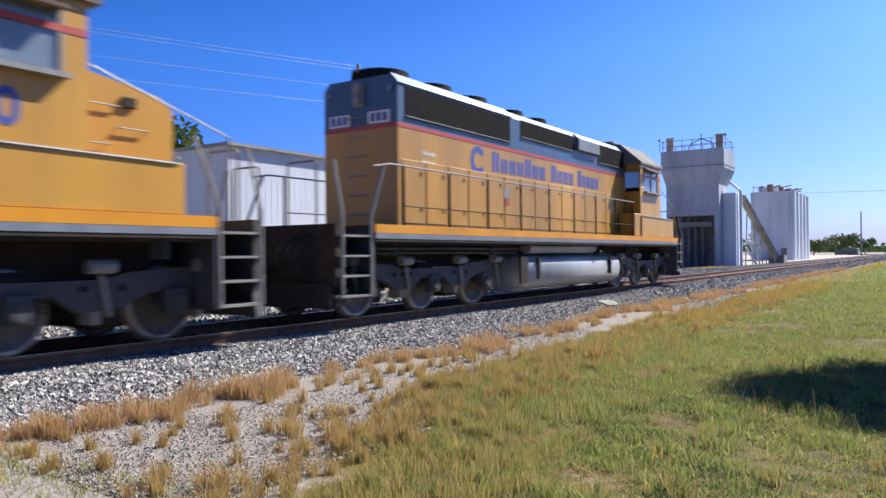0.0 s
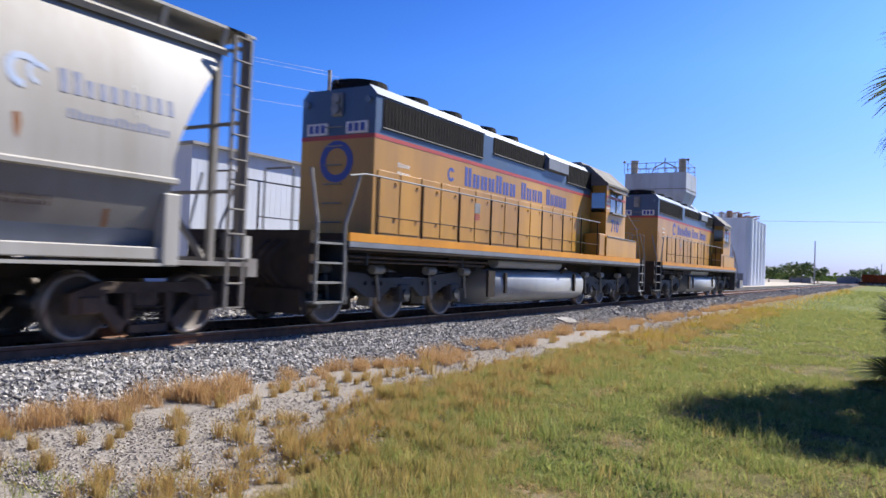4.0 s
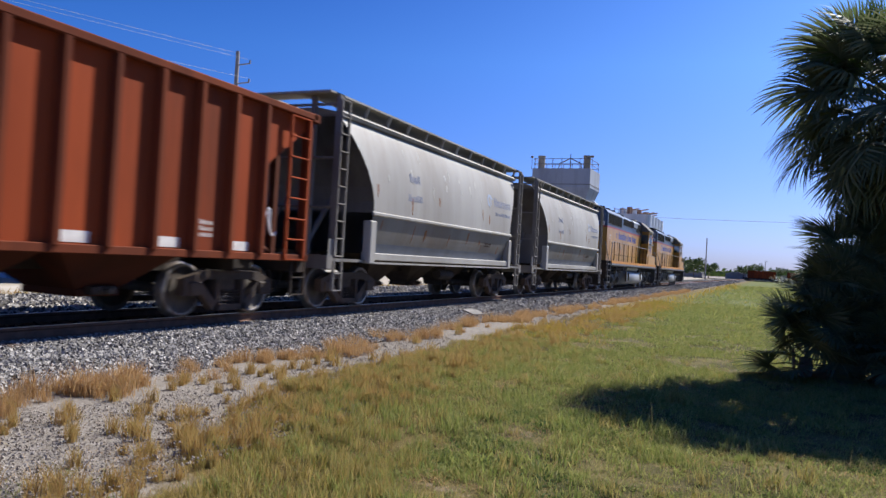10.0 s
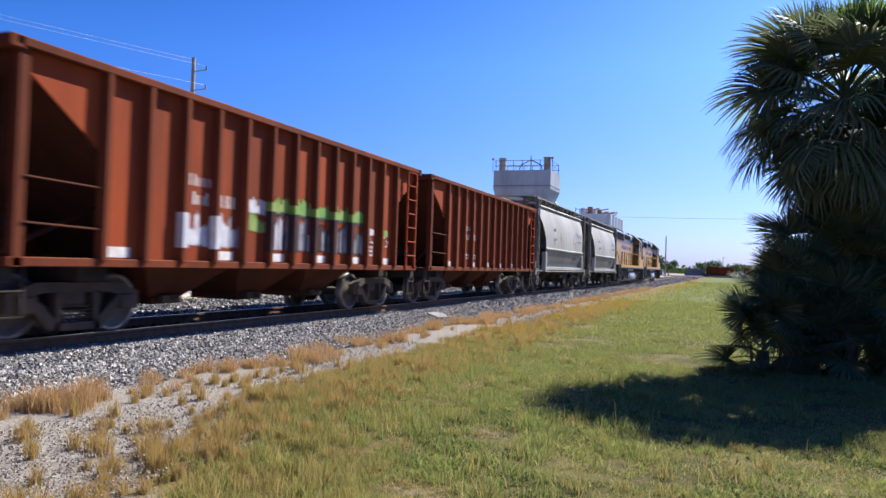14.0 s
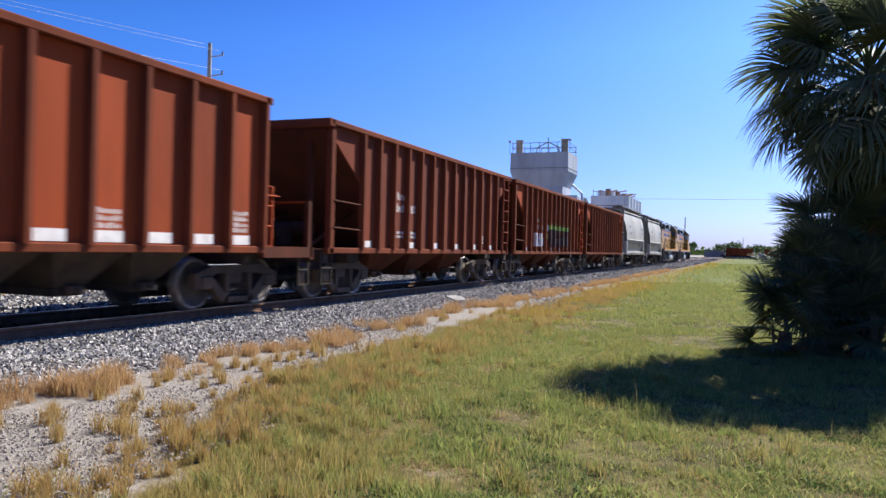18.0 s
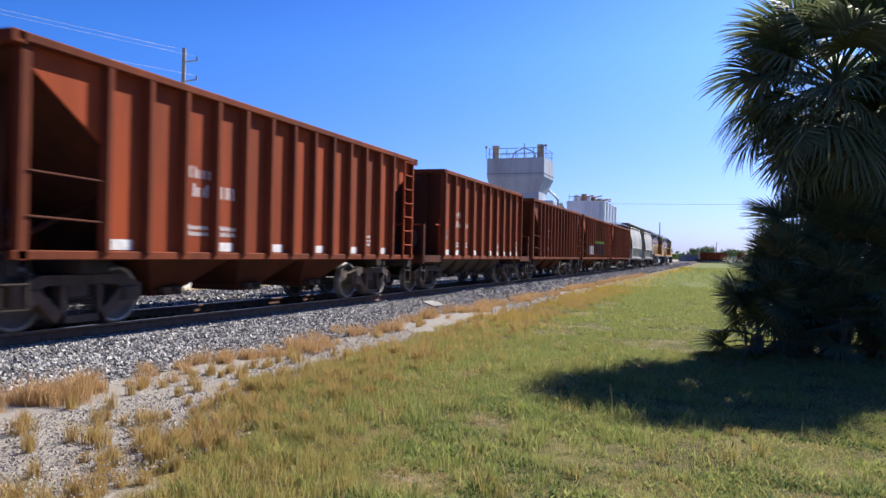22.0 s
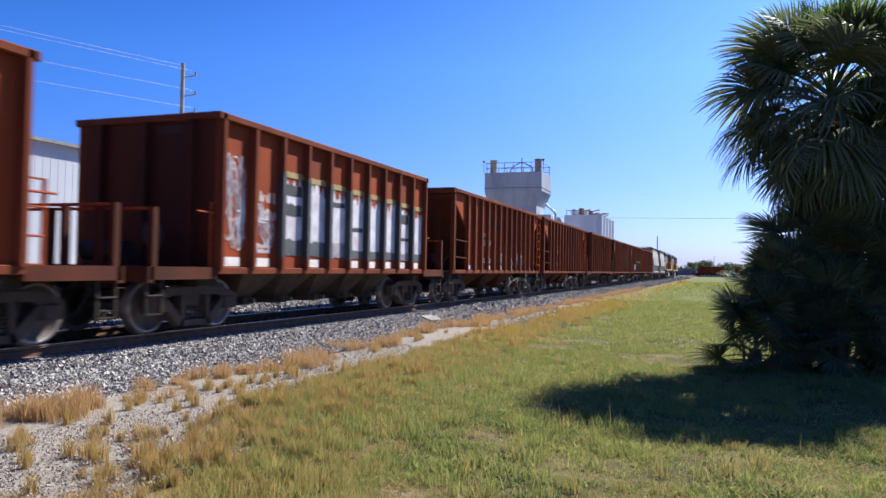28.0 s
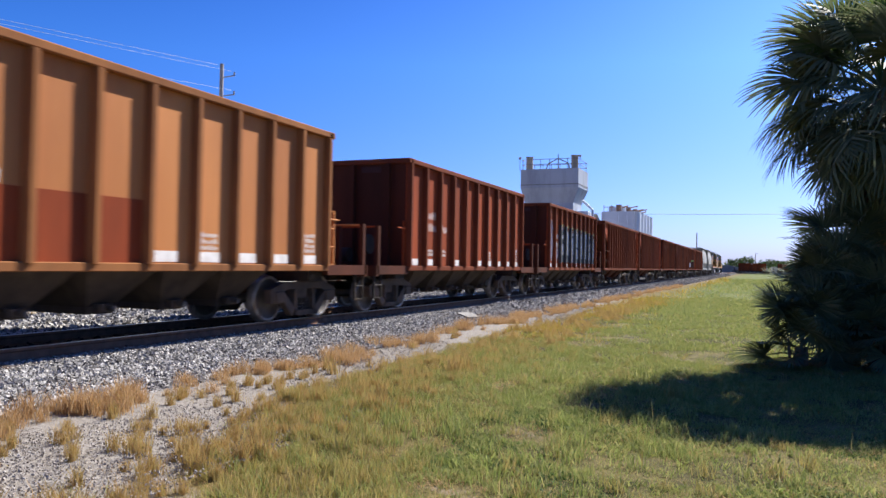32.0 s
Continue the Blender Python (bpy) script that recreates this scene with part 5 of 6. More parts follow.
def streaks(car, m, name, n, zs, lean, seed, half=4.3):
    """Thin runs of rust or pale dust down the skin of a grey car."""
    rng = random.Random(seed)
    for k in range(n):
        y, w, h = rng.uniform(-half, half), rng.uniform(0.015, 0.05), rng.uniform(0.12, 0.45)
        z = rng.uniform(*zs)
        b = B()
        pts = [(y - w, z), (y + w * 0.6, z + 0.02), (y + w, z - h * 0.4), (y + w * 0.2, z - h), (y - w * 0.5, z - h * 0.7)]
        prism(b, pts, 0.0, 0.003, "x")
        for v in b.verts:
            v.co.x += lean(v.co.z)
        part(name, b, m, car)


def covered_hopper(label):
    """Grey covered hopper with bulging sides, sloped ends, roof walk and end cages."""
    car = thing("covered_hopper_car", pose(0, 0, 0), label, "freight car", "cars of the freight train")
    prof = [(1.10, 4.12), (1.18, 4.02), (1.255, 3.85), (1.345, 3.6), (1.425, 3.3), (1.48, 3.0), (1.518, 2.65), (1.53, 2.35), (1.53, 2.1)]
    low = [(1.53, 2.04), (1.49, 1.88), (1.43, 1.66), (1.35, 1.42), (1.26, 1.20)]

    def reach(z):
        return 5.72 if z > 4.0 else 4.66 + 1.06 * max(0.0, (z - 2.3) / 1.7) ** 1.5

    def skin(points, m, name):
        for s in (-1, 1):
            b = B()
            rows = []
            for x, z in points:
                r = reach(z)
                rows.append([b.verts.new((s * x, -r + 2 * r * k / 12, z)) for k in range(13)])
            for i in range(len(rows) - 1):
                for k in range(12):
                    b.faces.new((rows[i][k], rows[i][k + 1], rows[i + 1][k + 1], rows[i + 1][k]))
            if s < 0:
                bmesh.ops.reverse_faces(b, faces=b.faces[:])
            part(name, b, m, car, smooth=True)
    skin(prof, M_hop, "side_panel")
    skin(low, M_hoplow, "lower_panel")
    for s in (-1, 1):
        b = B()
        prism(b, [(s * 1.52, 2.03), (s * 1.575, 2.05), (s * 1.575, 2.10), (s * 1.52, 2.13)], -4.72, 4.72)
        part("side_rail", b, M_hop, car)
        b = B()
        prism(b, [(s * 1.12, 4.11), (s * 1.235, 4.02), (s * 1.275, 4.09), (s * 1.13, 4.19)], -5.75, 5.75)
        part("eave_rail", b, M_hop, car)
        b = B()
        box(b, min(s * 1.28, s * 1.52), max(s * 1.28, s * 1.52), -4.7, 4.7, 1.06, 1.22, 0.015)
        box(b, min(s * 1.42, s * 1.55), max(s * 1.42, s * 1.55), -4.6, 4.6, 0.98, 1.02)
        part("side_sill", b, M_hop, car)
        b = B()
        prism(b, [(s * 1.272, 1.225), (s * 1.292, 1.225), (s * 1.372, 1.43), (s * 1.352, 1.43)], -4.55, 4.55)
        part("painted_band", b, M_band, car)
        b = B()
        y = -5.9
        box(b, min(s * 0.5, s * 1.28), max(s * 0.5, s * 1.28), -6.05, 6.05, 4.40, 4.44)
        part("running_board", b, M_hop, car)
        for k in range(12):
            b = B()
            y = -5.7 + k * 1.036
            prism(b, [(s * 1.18, 4.12), (s * 1.28, 4.40), (s * 1.22, 4.40), (s * 1.12, 4.14)], y - 0.03, y + 0.03)
            part("walk_bracket", b, M_hop, car)
    b = B()
    prism(b, [(-1.15, 4.11), (-0.6, 4.22), (0.6, 4.22), (1.15, 4.11), (1.15, 4.06), (-1.15, 4.06)], -5.7, 5.7)
    part("roof", b, M_hop, car)
    for y in (-3.6, -1.2, 1.2, 3.6):
        b = B()
        tube(b, (0, y, 4.2), (0, y, 4.36), 0.38, 18)
        tube(b, (0, y, 4.36), (0, y, 4.40), 0.42, 18)
        part("roof_hatch", b, M_hop, car)
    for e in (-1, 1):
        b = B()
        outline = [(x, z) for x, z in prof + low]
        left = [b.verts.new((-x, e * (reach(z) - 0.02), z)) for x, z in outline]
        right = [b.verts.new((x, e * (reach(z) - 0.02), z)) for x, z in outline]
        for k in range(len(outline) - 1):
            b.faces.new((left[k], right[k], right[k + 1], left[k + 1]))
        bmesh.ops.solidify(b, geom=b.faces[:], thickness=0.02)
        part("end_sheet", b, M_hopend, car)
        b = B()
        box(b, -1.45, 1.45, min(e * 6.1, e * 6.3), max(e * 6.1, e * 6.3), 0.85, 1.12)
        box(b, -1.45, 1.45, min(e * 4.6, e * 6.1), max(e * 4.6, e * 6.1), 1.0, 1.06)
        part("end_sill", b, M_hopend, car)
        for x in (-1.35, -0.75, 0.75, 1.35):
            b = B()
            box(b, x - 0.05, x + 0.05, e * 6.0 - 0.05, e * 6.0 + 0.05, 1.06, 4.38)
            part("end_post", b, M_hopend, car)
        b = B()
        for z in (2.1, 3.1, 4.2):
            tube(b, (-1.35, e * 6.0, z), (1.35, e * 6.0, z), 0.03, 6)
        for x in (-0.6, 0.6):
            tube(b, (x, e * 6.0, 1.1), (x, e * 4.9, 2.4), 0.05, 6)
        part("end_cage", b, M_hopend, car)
        b = B()
        box(b, -1.28, 1.28, min(e * 5.7, e * 6.25), max(e * 5.7, e * 6.25), 4.40, 4.44)
        part("end_walk", b, M_hop, car)
        for s in (-1, 1):
            ladder(car, e * 5.72, e * 6.02, 0.4, 4.3, s * 1.42, 11, M_hopend)
            b = B()
            box(b, min(s * 1.36, s * 1.56), max(s * 1.36, s * 1.56), e * 4.66 - 0.13, e * 4.66 + 0.13, 0.98, 1.92, 0.02)
            part("end_bracket", b, M_hop, car)
            label_patch(car, e * 6.05 - 0.15, e * 6.05 + 0.15, 1.1, 1.45, s * 1.4, M_hop, "tack_board")
        truck(car, e * 4.75)
        coupler(car, e * 6.2, e)
    b = B()
    box(b, -0.25, 0.25, -6.2, 6.2, 0.78, 1.0)
    part("underframe", b, M_under, car)
    for y in (-2.3, 0.0, 2.3):
        outlet(car, y, 0.98, 1.2, 0.45, M_outlet, 0.8, 0.22)
    b = B()
    tube(b, (1.2, -0.4, 0.75), (1.2, 0.5, 0.75), 0.13, 12)
    part("brake_reservoir", b, M_under, car)
    def side(points, z):
        for (x0, z0), (x1, z1) in zip(points, points[1:]):
            if z1 <= z <= z0:
                return x1 + (x0 - x1) * (z - z1) / (z0 - z1) + 0.001
        return points[-1][0]
    streaks(car, M_runs, "rust_run", 9, (1.6, 1.98), lambda z: side(low, z), 5)
    streaks(car, M_runs, "rust_run", 5, (2.5, 2.8), lambda z: side(prof, z), 6, 4.5)
    streaks(car, M_dusty, "dust_run", 14, (2.9, 3.9), lambda z: side(prof, z), 7)
    bars(car, 3.1, 4.7, 2.88, 3.22, 1.497, 5, M_glet, "faded_lettering", 31, 1, 0.26, -0.155)
    b = B()
    turn = [0.5 + k * 0.32 for k in range(14)]
    for dy, r0 in ((0.0, 0.2), (0.16, 0.13)):
        band(b, [(2.72 + dy + r0 * math.cos(a), 3.06 + r0 * math.sin(a)) for a in turn], [(2.72 + dy + r0 * 0.6 * math.cos(a), 3.06 + r0 * 0.6 * math.sin(a)) for a in turn], 0.0, 0.004, "x", False)
    for v in b.verts:
        v.co.x += 1.497 - 0.155 * (v.co.z - 2.88)
    part("emblem", b, M_swirl, car)
    bars(car, 3.2, 4.6, 2.62, 2.76, 1.521, 9, M_glet, "small_lettering", 32, 1, 0.26, -0.1)
    bars(car, -2.9, -2.3, 2.95, 3.2, 1.488, 4, M_glet, "small_lettering", 33, 1, 0.26, -0.16)
    bars(car, -3.0, -2.2, 2.5, 2.7, 1.526, 5, M_glet, "small_lettering", 34, 1, 0.26, -0.07)
    bars(car, 2.5, 3.1, 1.62, 1.75, 1.424, 5, M_patch, "small_lettering", 35, 2, 0.26, 0.3)
    return car


def loco_truck(loco, y):
    b = B()
    box(b, -0.95, 0.95, -0.3, 0.3, 0.5, 0.95, 0.04)
    tube(b, (0, 0, 0.9), (0, 0, 1.2), 0.3, 14)
    for yy in (-1.35, 1.35):
        box(b, -0.7, 0.7, yy - 0.28, yy + 0.28, 0.22, 0.62, 0.05)
    tr = part("truck", b, M_under, loco)
    tr.location = (0, y, 0)
    for s in (-1, 1):
        b = B()
        x0, x1 = (0.98, 1.12) if s > 0 else (-1.12, -0.98)
        prism(b, [(-2.55, 0.62), (-2.55, 0.86), (-2.2, 0.98), (-1.3, 0.92), (-1.0, 0.84), (1.0, 0.84), (1.3, 0.92), (2.2, 0.98), (2.55, 0.86), (2.55, 0.62), (2.3, 0.62), (2.2, 0.72), (1.6, 0.66), (1.2, 0.48), (0.7, 0.46), (0.4, 0.66), (-0.4, 0.66), (-0.7, 0.46), (-1.2, 0.48), (-1.6, 0.66), (-2.2, 0.72), (-2.3, 0.62)], x0, x1, "x")
        fr = part("side_frame", b, M_greyf, tr)
        b = B()
        for yy in (-1.25, -1.0, -0.75, 0.75, 1.0, 1.25):
            tube(b, (s * 1.12, yy, 0.74), (s * 1.128, yy, 0.74), 0.045, 10)
        part("lightening_holes", b, M_grille, fr)
        for yy in (-2.32, 2.32):
            part("sand_pipe", sweep(B(), [(s * 1.05, yy, 1.15), (s * 1.1, yy * 1.03, 0.75), (s * 0.85, yy * 1.06, 0.18)], 0.022), M_truck, tr)
        for yy in (-2.0, 0.0, 2.0):
            b = B()
            box(b, s * 1.1 - 0.1, s * 1.1 + 0.1, yy - 0.17, yy + 0.17, 0.36, 0.72, 0.03)
            tube(b, (s * 1.18, yy, 0.52), (s * 1.24, yy, 0.52), 0.11, 12)
            part("axle_box", b, M_greyf, tr)
            for d in (-0.26, 0.26):
                coil = part("spring", sweep(B(), [(0.06 * math.cos(k * 1.1), 0.06 * math.sin(k * 1.1), 0.48 + 0.01 * k) for k in range(25)], 0.014, 5), M_under, tr)
                coil.location = (s * 1.06, yy + d, 0)
        for yy in (-2.45, -0.95, 0.95, 2.45):
            b = B()
            tube(b, (s * 1.16, yy - 0.16, 1.0), (s * 1.16, yy + 0.16, 1.0), 0.09, 12)
            tube(b, (s * 1.16, yy, 0.9), (s * 1.16, yy + 0.1, 0.4), 0.03, 6)
            box(b, s * 0.8 - 0.05, s * 1.0 + 0.05, yy - 0.05, yy + 0.05, 0.3, 0.55)
            part("brake_cylinder", b, M_steelpale, tr)
    for yy in (-2.0, 0.0, 2.0):
        w = part("wheelset", wheelset_mesh(0.5), M_wheel, tr, smooth=True)
        w.data.materials.append(M_tread)
        w.location = (0, yy, 0.5)
    return tr


def locomotive(label, emblem):
    """Six-axle hood diesel: frame, steps, hood with grilles, cab, nose, tank, rails."""
    lo = thing("locomotive", pose(0, 0, 0), label, "locomotive", "locomotives of the freight train")
    b = B()
    box(b, -1.50, 1.50, -8.75, 8.75, 1.30, 1.62)
    box(b, -0.7, 0.7, -9.6, 9.6, 0.85, 1.35)
    part("underframe", b, M_under, lo)
    for s in (-1, 1):
        b = B()
        box(b, min(s * 1.5, s * 1.56), max(s * 1.5, s * 1.56), -8.78, 8.78, 1.34, 1.485)
        part("lower_sill", b, M_under, lo)
        part("sill_plate", box(B(), min(s * 1.56, s * 1.568), max(s * 1.56, s * 1.568), -8.78, 8.78, 1.39, 1.48), M_band, lo)
        b = B()
        box(b, min(s * 1.5, s * 1.565), max(s * 1.5, s * 1.565), -8.78, 8.78, 1.485, 1.635)
        part("yellow_sill", b, M_sill, lo)
    # hood: yellow below, red line, blue above with clipped roof edges
    hy0, hy1 = -7.31, 5.0
    b = B()
    box(b, -0.93, 0.93, hy0, hy1, 1.62, 3.56)
    part("hood_side", b, M_yel, lo)
    b = B()
    box(b, -0.936, 0.936, hy0 - 0.006, hy1, 3.56, 3.64)
    part("red_line", b, M_redl, lo)
    b = B()
    prism(b, [(-0.93, 3.64), (0.93, 3.64), (0.93, 4.38), (0.74, 4.58), (-0.74, 4.58), (-0.93, 4.38)], hy0, hy1)
    part("hood_top", b, M_blue, lo)
    for s in (-1, 1):
        b = B()
        prism(b, [(s * 0.90, 4.40), (s * 0.955, 4.40), (s * 0.76, 4.61), (s * 0.72, 4.58)], hy0, -2.75)
        part("roof_edge", b, M_blue, lo)
        for y0, y1, z0, z1 in ((-7.08, -2.85, 3.80, 4.36), (-2.3, 0.95, 4.0, 4.40), (2.7, 4.95, 3.86, 4.40)):
            b = B()
            box(b, min(s * 0.93, s * 0.942), max(s * 0.93, s * 0.942), y0, y1, z0, z1)
            n = int((y1 - y0) / 0.12)
            for k in range(n):
                yy = y0 + (k + 0.5) * (y1 - y0) / n
                box(b, min(s * 0.942, s * 0.948), max(s * 0.942, s * 0.948), yy - 0.012, yy + 0.012, z0, z1)
            part("radiator_grille" if y0 < -3 else "intake_grille", b, M_grille, lo)
            b = B()
            tube(b, (s * 0.95, y0, z0 - 0.02), (s * 0.95, y1, z0 - 0.02), 0.02, 6)
            part("grille_ledge", b, M_greyf, lo)
        b = B()
        prism(b, [(s * 0.90, 4.0), (s * 1.04, 4.05), (s * 1.04, 4.36), (s * 0.86, 4.52)], 1.05, 2.6)
        part("blister", b, M_band, lo)
        n = 15
        for k in range(n):
            y0 = hy0 + 0.12 + k * (hy1 - hy0 - 0.2) / n
            y1 = y0 + (hy1 - hy0 - 0.2) / n - 0.05
            b = B()
            box(b, min(s * 0.93, s * 0.945), max(s * 0.93, s * 0.945), y0, y1, 1.72, 2.95, 0.006)
            for z in (2.0, 2.7):
                box(b, min(s * 0.945, s * 0.97), max(s * 0.945, s * 0.97), y1 - 0.16, y1 - 0.08, z, z + 0.05)
            part("hood_door", b, M_yel, lo)
        for z0, z1 in ((3.08, 3.2), (2.9, 3.02)):
            bars(lo, -6.5, -6.05, z0, z1, 0.93 if s > 0 else -0.934, 5, M_wlet, "stencil", 50, 1)
    label_patch(lo, -3.2, -2.92, 2.42, 2.66, 0.947, M_steelpale, "notice_plate")
    for k in range(3):
        label_patch(lo, -3.2, -2.92, 2.26 + k * 0.05, 2.285 + k * 0.05, 0.947, M_redl, "notice_stripe")
    for s in (-1, 1):
        x = 0.93 if s > 0 else -0.936
        bars(lo, -3.75, -0.9, 2.96, 3.52, x, 7, M_bluel, "name_lettering", 41, 1, 0.33)
        bars(lo, -0.6, 0.9, 2.96, 3.52, x, 4, M_bluel, "name_lettering", 42, 1, 0.33)
        bars(lo, 1.15, 2.75, 2.96, 3.52, x, 5, M_bluel, "name_lettering", 43, 1, 0.33)
    b = B()
    cy, cz = -4.35, 3.2
    rr = (0.34, 0.22) if emblem else (0.16, 0.09)
    turn = [0.6 + k * math.tau / 20 for k in range(17)]
    band(b, [(cy + rr[0] * math.cos(a), cz + rr[0] * math.sin(a)) for a in turn], [(cy + rr[1] * math.cos(a), cz + rr[1] * math.sin(a)) for a in turn], 0.93, 0.935, "x", False)
    part("emblem", b, M_bluel, lo)
    # rear end of the hood
    b = B()
    turn = [k * math.tau / 24 for k in range(24)]
    band(b, [(0.42 * math.cos(a), 3.12 + 0.42 * math.sin(a)) for a in turn], [(0.27 * math.cos(a), 3.12 + 0.27 * math.sin(a)) for a in turn], hy0 - 0.006, hy0, "y")
    part("rear_emblem", b, M_bluel, lo)
    for s in (-1, 1):
        b = B()
        box(b, s * 0.5 - 0.27, s * 0.5 + 0.27, hy0 - 0.04, hy0, 3.66, 3.9, 0.01)
        part("number_board", b, M_wlet, lo)
        b = B()
        for k in range(3):
            box(b, s * 0.5 - 0.2 + k * 0.15, s * 0.5 - 0.1 + k * 0.15, hy0 - 0.046, hy0 - 0.04, 3.7, 3.86)
        tagged(part("number_lettering", b, M_bluel, lo), kind="stuff")
        b = B()
        tube(b, (s * 0.78, hy0 - 0.08, 4.3), (s * 0.78, hy0, 4.3), 0.07, 12)
        part("class_light", b, M_glass, lo)
    b = B()
    for z in (4.16, 4.36):
        tube(b, (0, hy0 - 0.12, z), (0, hy0, z), 0.10, 14)
    box(b, -0.14, 0.14, hy0 - 0.06, hy0, 4.02, 4.5, 0.02)
    part("headlight", b, M_steelpale, lo)
    b = B()
    b.free()
    for k in range(6):
        part("grab_iron", tube(B(), (-0.25, hy0 - 0.08, 1.9 + k * 0.38), (0.2, hy0 - 0.08, 1.9 + k * 0.38), 0.014, 6), M_steelpale, lo)
    # roof fans, stack, blower humps
    for y, r in ((-6.65, 0.62), (-5.05, 0.62), (-3.5, 0.62), (-1.5, 0.55), (-0.1, 0.55)):
        b = B()
        tube(b, (0, y, 4.56), (0, y, 4.80), r, 24, r * 0.94)
        part("roof_fan", b, M_grille, lo)
        b = B()
        tube(b, (0, y, 4.80), (0, y, 4.82), 0.15, 12)
        part("fan_hub", b, M_greyf, lo)
    b = B()
    box(b, -0.3, 0.3, 1.2, 2.6, 4.56, 4.74, 0.05)
    box(b, -0.22, 0.22, 3.1, 3.5, 4.56, 4.82, 0.03)
    part("exhaust_housing", b, M_under, lo)
    b = B()
    for k in range(3):
        tube(b, (-0.1 + 0.1 * k, -7.1, 4.6), (-0.1 + 0.1 * k, -7.35 + 0.1 * k, 4.72), 0.03, 8, 0.07)
    part("horn", b, M_under, lo)
    # cab
    b = B()
    pts = [(-1.48, 1.62), (1.48, 1.62), (1.48, 4.0), (-1.48, 4.0)]
    w = 0.05
    for s in (-1, 1):
        a, c = (1.48 - w, 1.48) if s > 0 else (-1.48, -1.48 + w)
        box(b, a, c, 4.95, 7.05, 1.62, 3.12)
        box(b, a, c, 4.95, 5.35, 3.12, 3.82)
        box(b, a, c, 6.75, 7.05, 3.12, 3.82)
        box(b, a, c, 4.95, 7.05, 3.82, 4.0)
    box(b, -1.43, 1.43, 4.95, 5.0, 1.62, 3.1)
    box(b, -0.95, 0.95, 4.95, 5.0, 3.1, 4.3)
    box(b, -1.43, 1.43, 7.0, 7.05, 1.62, 3.2)
    box(b, -1.43, -1.3, 7.0, 7.05, 3.2, 4.0)
    box(b, 1.3, 1.43, 7.0, 7.05, 3.2, 4.0)
    box(b, -0.1, 0.1, 7.0, 7.05, 3.2, 4.0)
    box(b, -1.43, -1.0, 4.95, 5.0, 3.75, 4.0)
    box(b, 1.0, 1.43, 4.95, 5.0, 3.75, 4.0)
    part("cab", b, M_yel, lo)
    b = B()
    prism(b, [(-1.54, 3.98), (1.54, 3.98), (1.54, 4.05), (0.85, 4.66), (0.5, 4.72), (-0.5, 4.72), (-0.85, 4.66), (-1.54, 4.05)], 4.9, 7.2)
    part("cab_roof", b, M_roof, lo)
    b = B()
    box(b, -0.4, 0.4, 5.4, 6.4, 4.70, 4.88, 0.05)
    part("air_conditioner", b, M_roof, lo)
    for s in (-1, 1):
        b = B()
        x = s * 1.455
        for y in (5.35, 6.05, 6.75):
            box(b, x - 0.03, x + 0.03, y - 0.025, y + 0.025, 3.12, 3.82)
        box(b, min(s * 1.43, s * 1.6), max(s * 1.43, s * 1.6), 5.3, 6.8, 3.06, 3.12)
        fr = part("window_frame", b, M_steelpale, lo)
        b = B()
        box(b, x - 0.006, x + 0.006, 5.37, 6.73, 3.12, 3.82)
        part("window_pane", b, M_glass, fr)
        b = B()
        prism(b, [(s * 1.5, 3.86), (s * 1.66, 3.78), (s * 1.66, 3.80), (s * 1.5, 3.9)], 5.3, 6.8)
        part("sun_visor", b, M_under, lo)
        b = B()
        box(b, min(s * 1.48, s * 1.486), max(s * 1.48, s * 1.486), 4.95, 7.05, 3.58, 3.66)
        part("red_line", b, M_redl, lo)
    b = B()
    box(b, -1.3, -0.1, 7.02, 7.03, 3.2, 4.0)
    box(b, 0.1, 1.3, 7.02, 7.03, 3.2, 4.0)
    part("windshield", b, M_glass, lo)
    b = B()
    box(b, -1.4, 1.4, 5.2, 6.9, 1.62, 2.4)
    box(b, 0.3, 0.8, 5.6, 6.2, 2.4, 3.2, 0.05)
    part("cab_interior", b, M_grille, lo)
    # flag on the cab side
    for k in range(4):
        label_patch(lo, 5.0, 5.32, 3.22 + k * 0.075, 3.255 + k * 0.075, 1.481, M_redl if k % 2 else M_wlet, "flag_bar")
    # nose and walkway boxes
    b = B()
    prism(b, [(7.05, 1.62), (8.55, 1.62), (8.55, 3.05), (8.35, 3.2), (7.05, 3.42)], -0.95, 0.95, "x")
    part("nose", b, M_yel, lo)
    for s in (-1, 1):
        for y0, y1, z in ((7.35, 7.75, 2.98), (7.75, 8.15, 2.72), (7.35, 7.6, 2.5)):
            part("nose_grab", sweep(B(), [(s * 0.95, y0, z), (s * 1.0, y0, z), (s * 1.0, y1, z), (s * 0.95, y1, z)], 0.012), M_steelpale, lo)
        part("sand_filler", box(B(), min(s * 0.95, s * 1.0), max(s * 0.95, s * 1.0), 7.8, 8.0, 2.98, 3.12, 0.015), M_under, lo)
    b = B()
    box(b, -0.12, 0.12, 8.55, 8.63, 2.7, 3.1, 0.02)
    tube(b, (0, 8.63, 2.8), (0, 8.67, 2.8), 0.08, 12)
    tube(b, (0, 8.63, 3.0), (0, 8.67, 3.0), 0.08, 12)
    part("headlight", b, M_steelpale, lo)
    for s in (-1, 1):
        b = B()
        a, c = (0.97, 1.5) if s > 0 else (-1.5, -0.97)
        box(b, a, c, 4.32, 4.9, 1.635, 2.36, 0.02)
        box(b, 1.485 if s > 0 else -1.54, 1.54 if s > 0 else -1.485, 4.9, 8.3, 1.635, 2.28, 0.012)
        box(b, a, c, 7.06, 8.3, 1.635, 2.28, 0.02)
        part("battery_box", b, M_yel, lo)
        b = B()
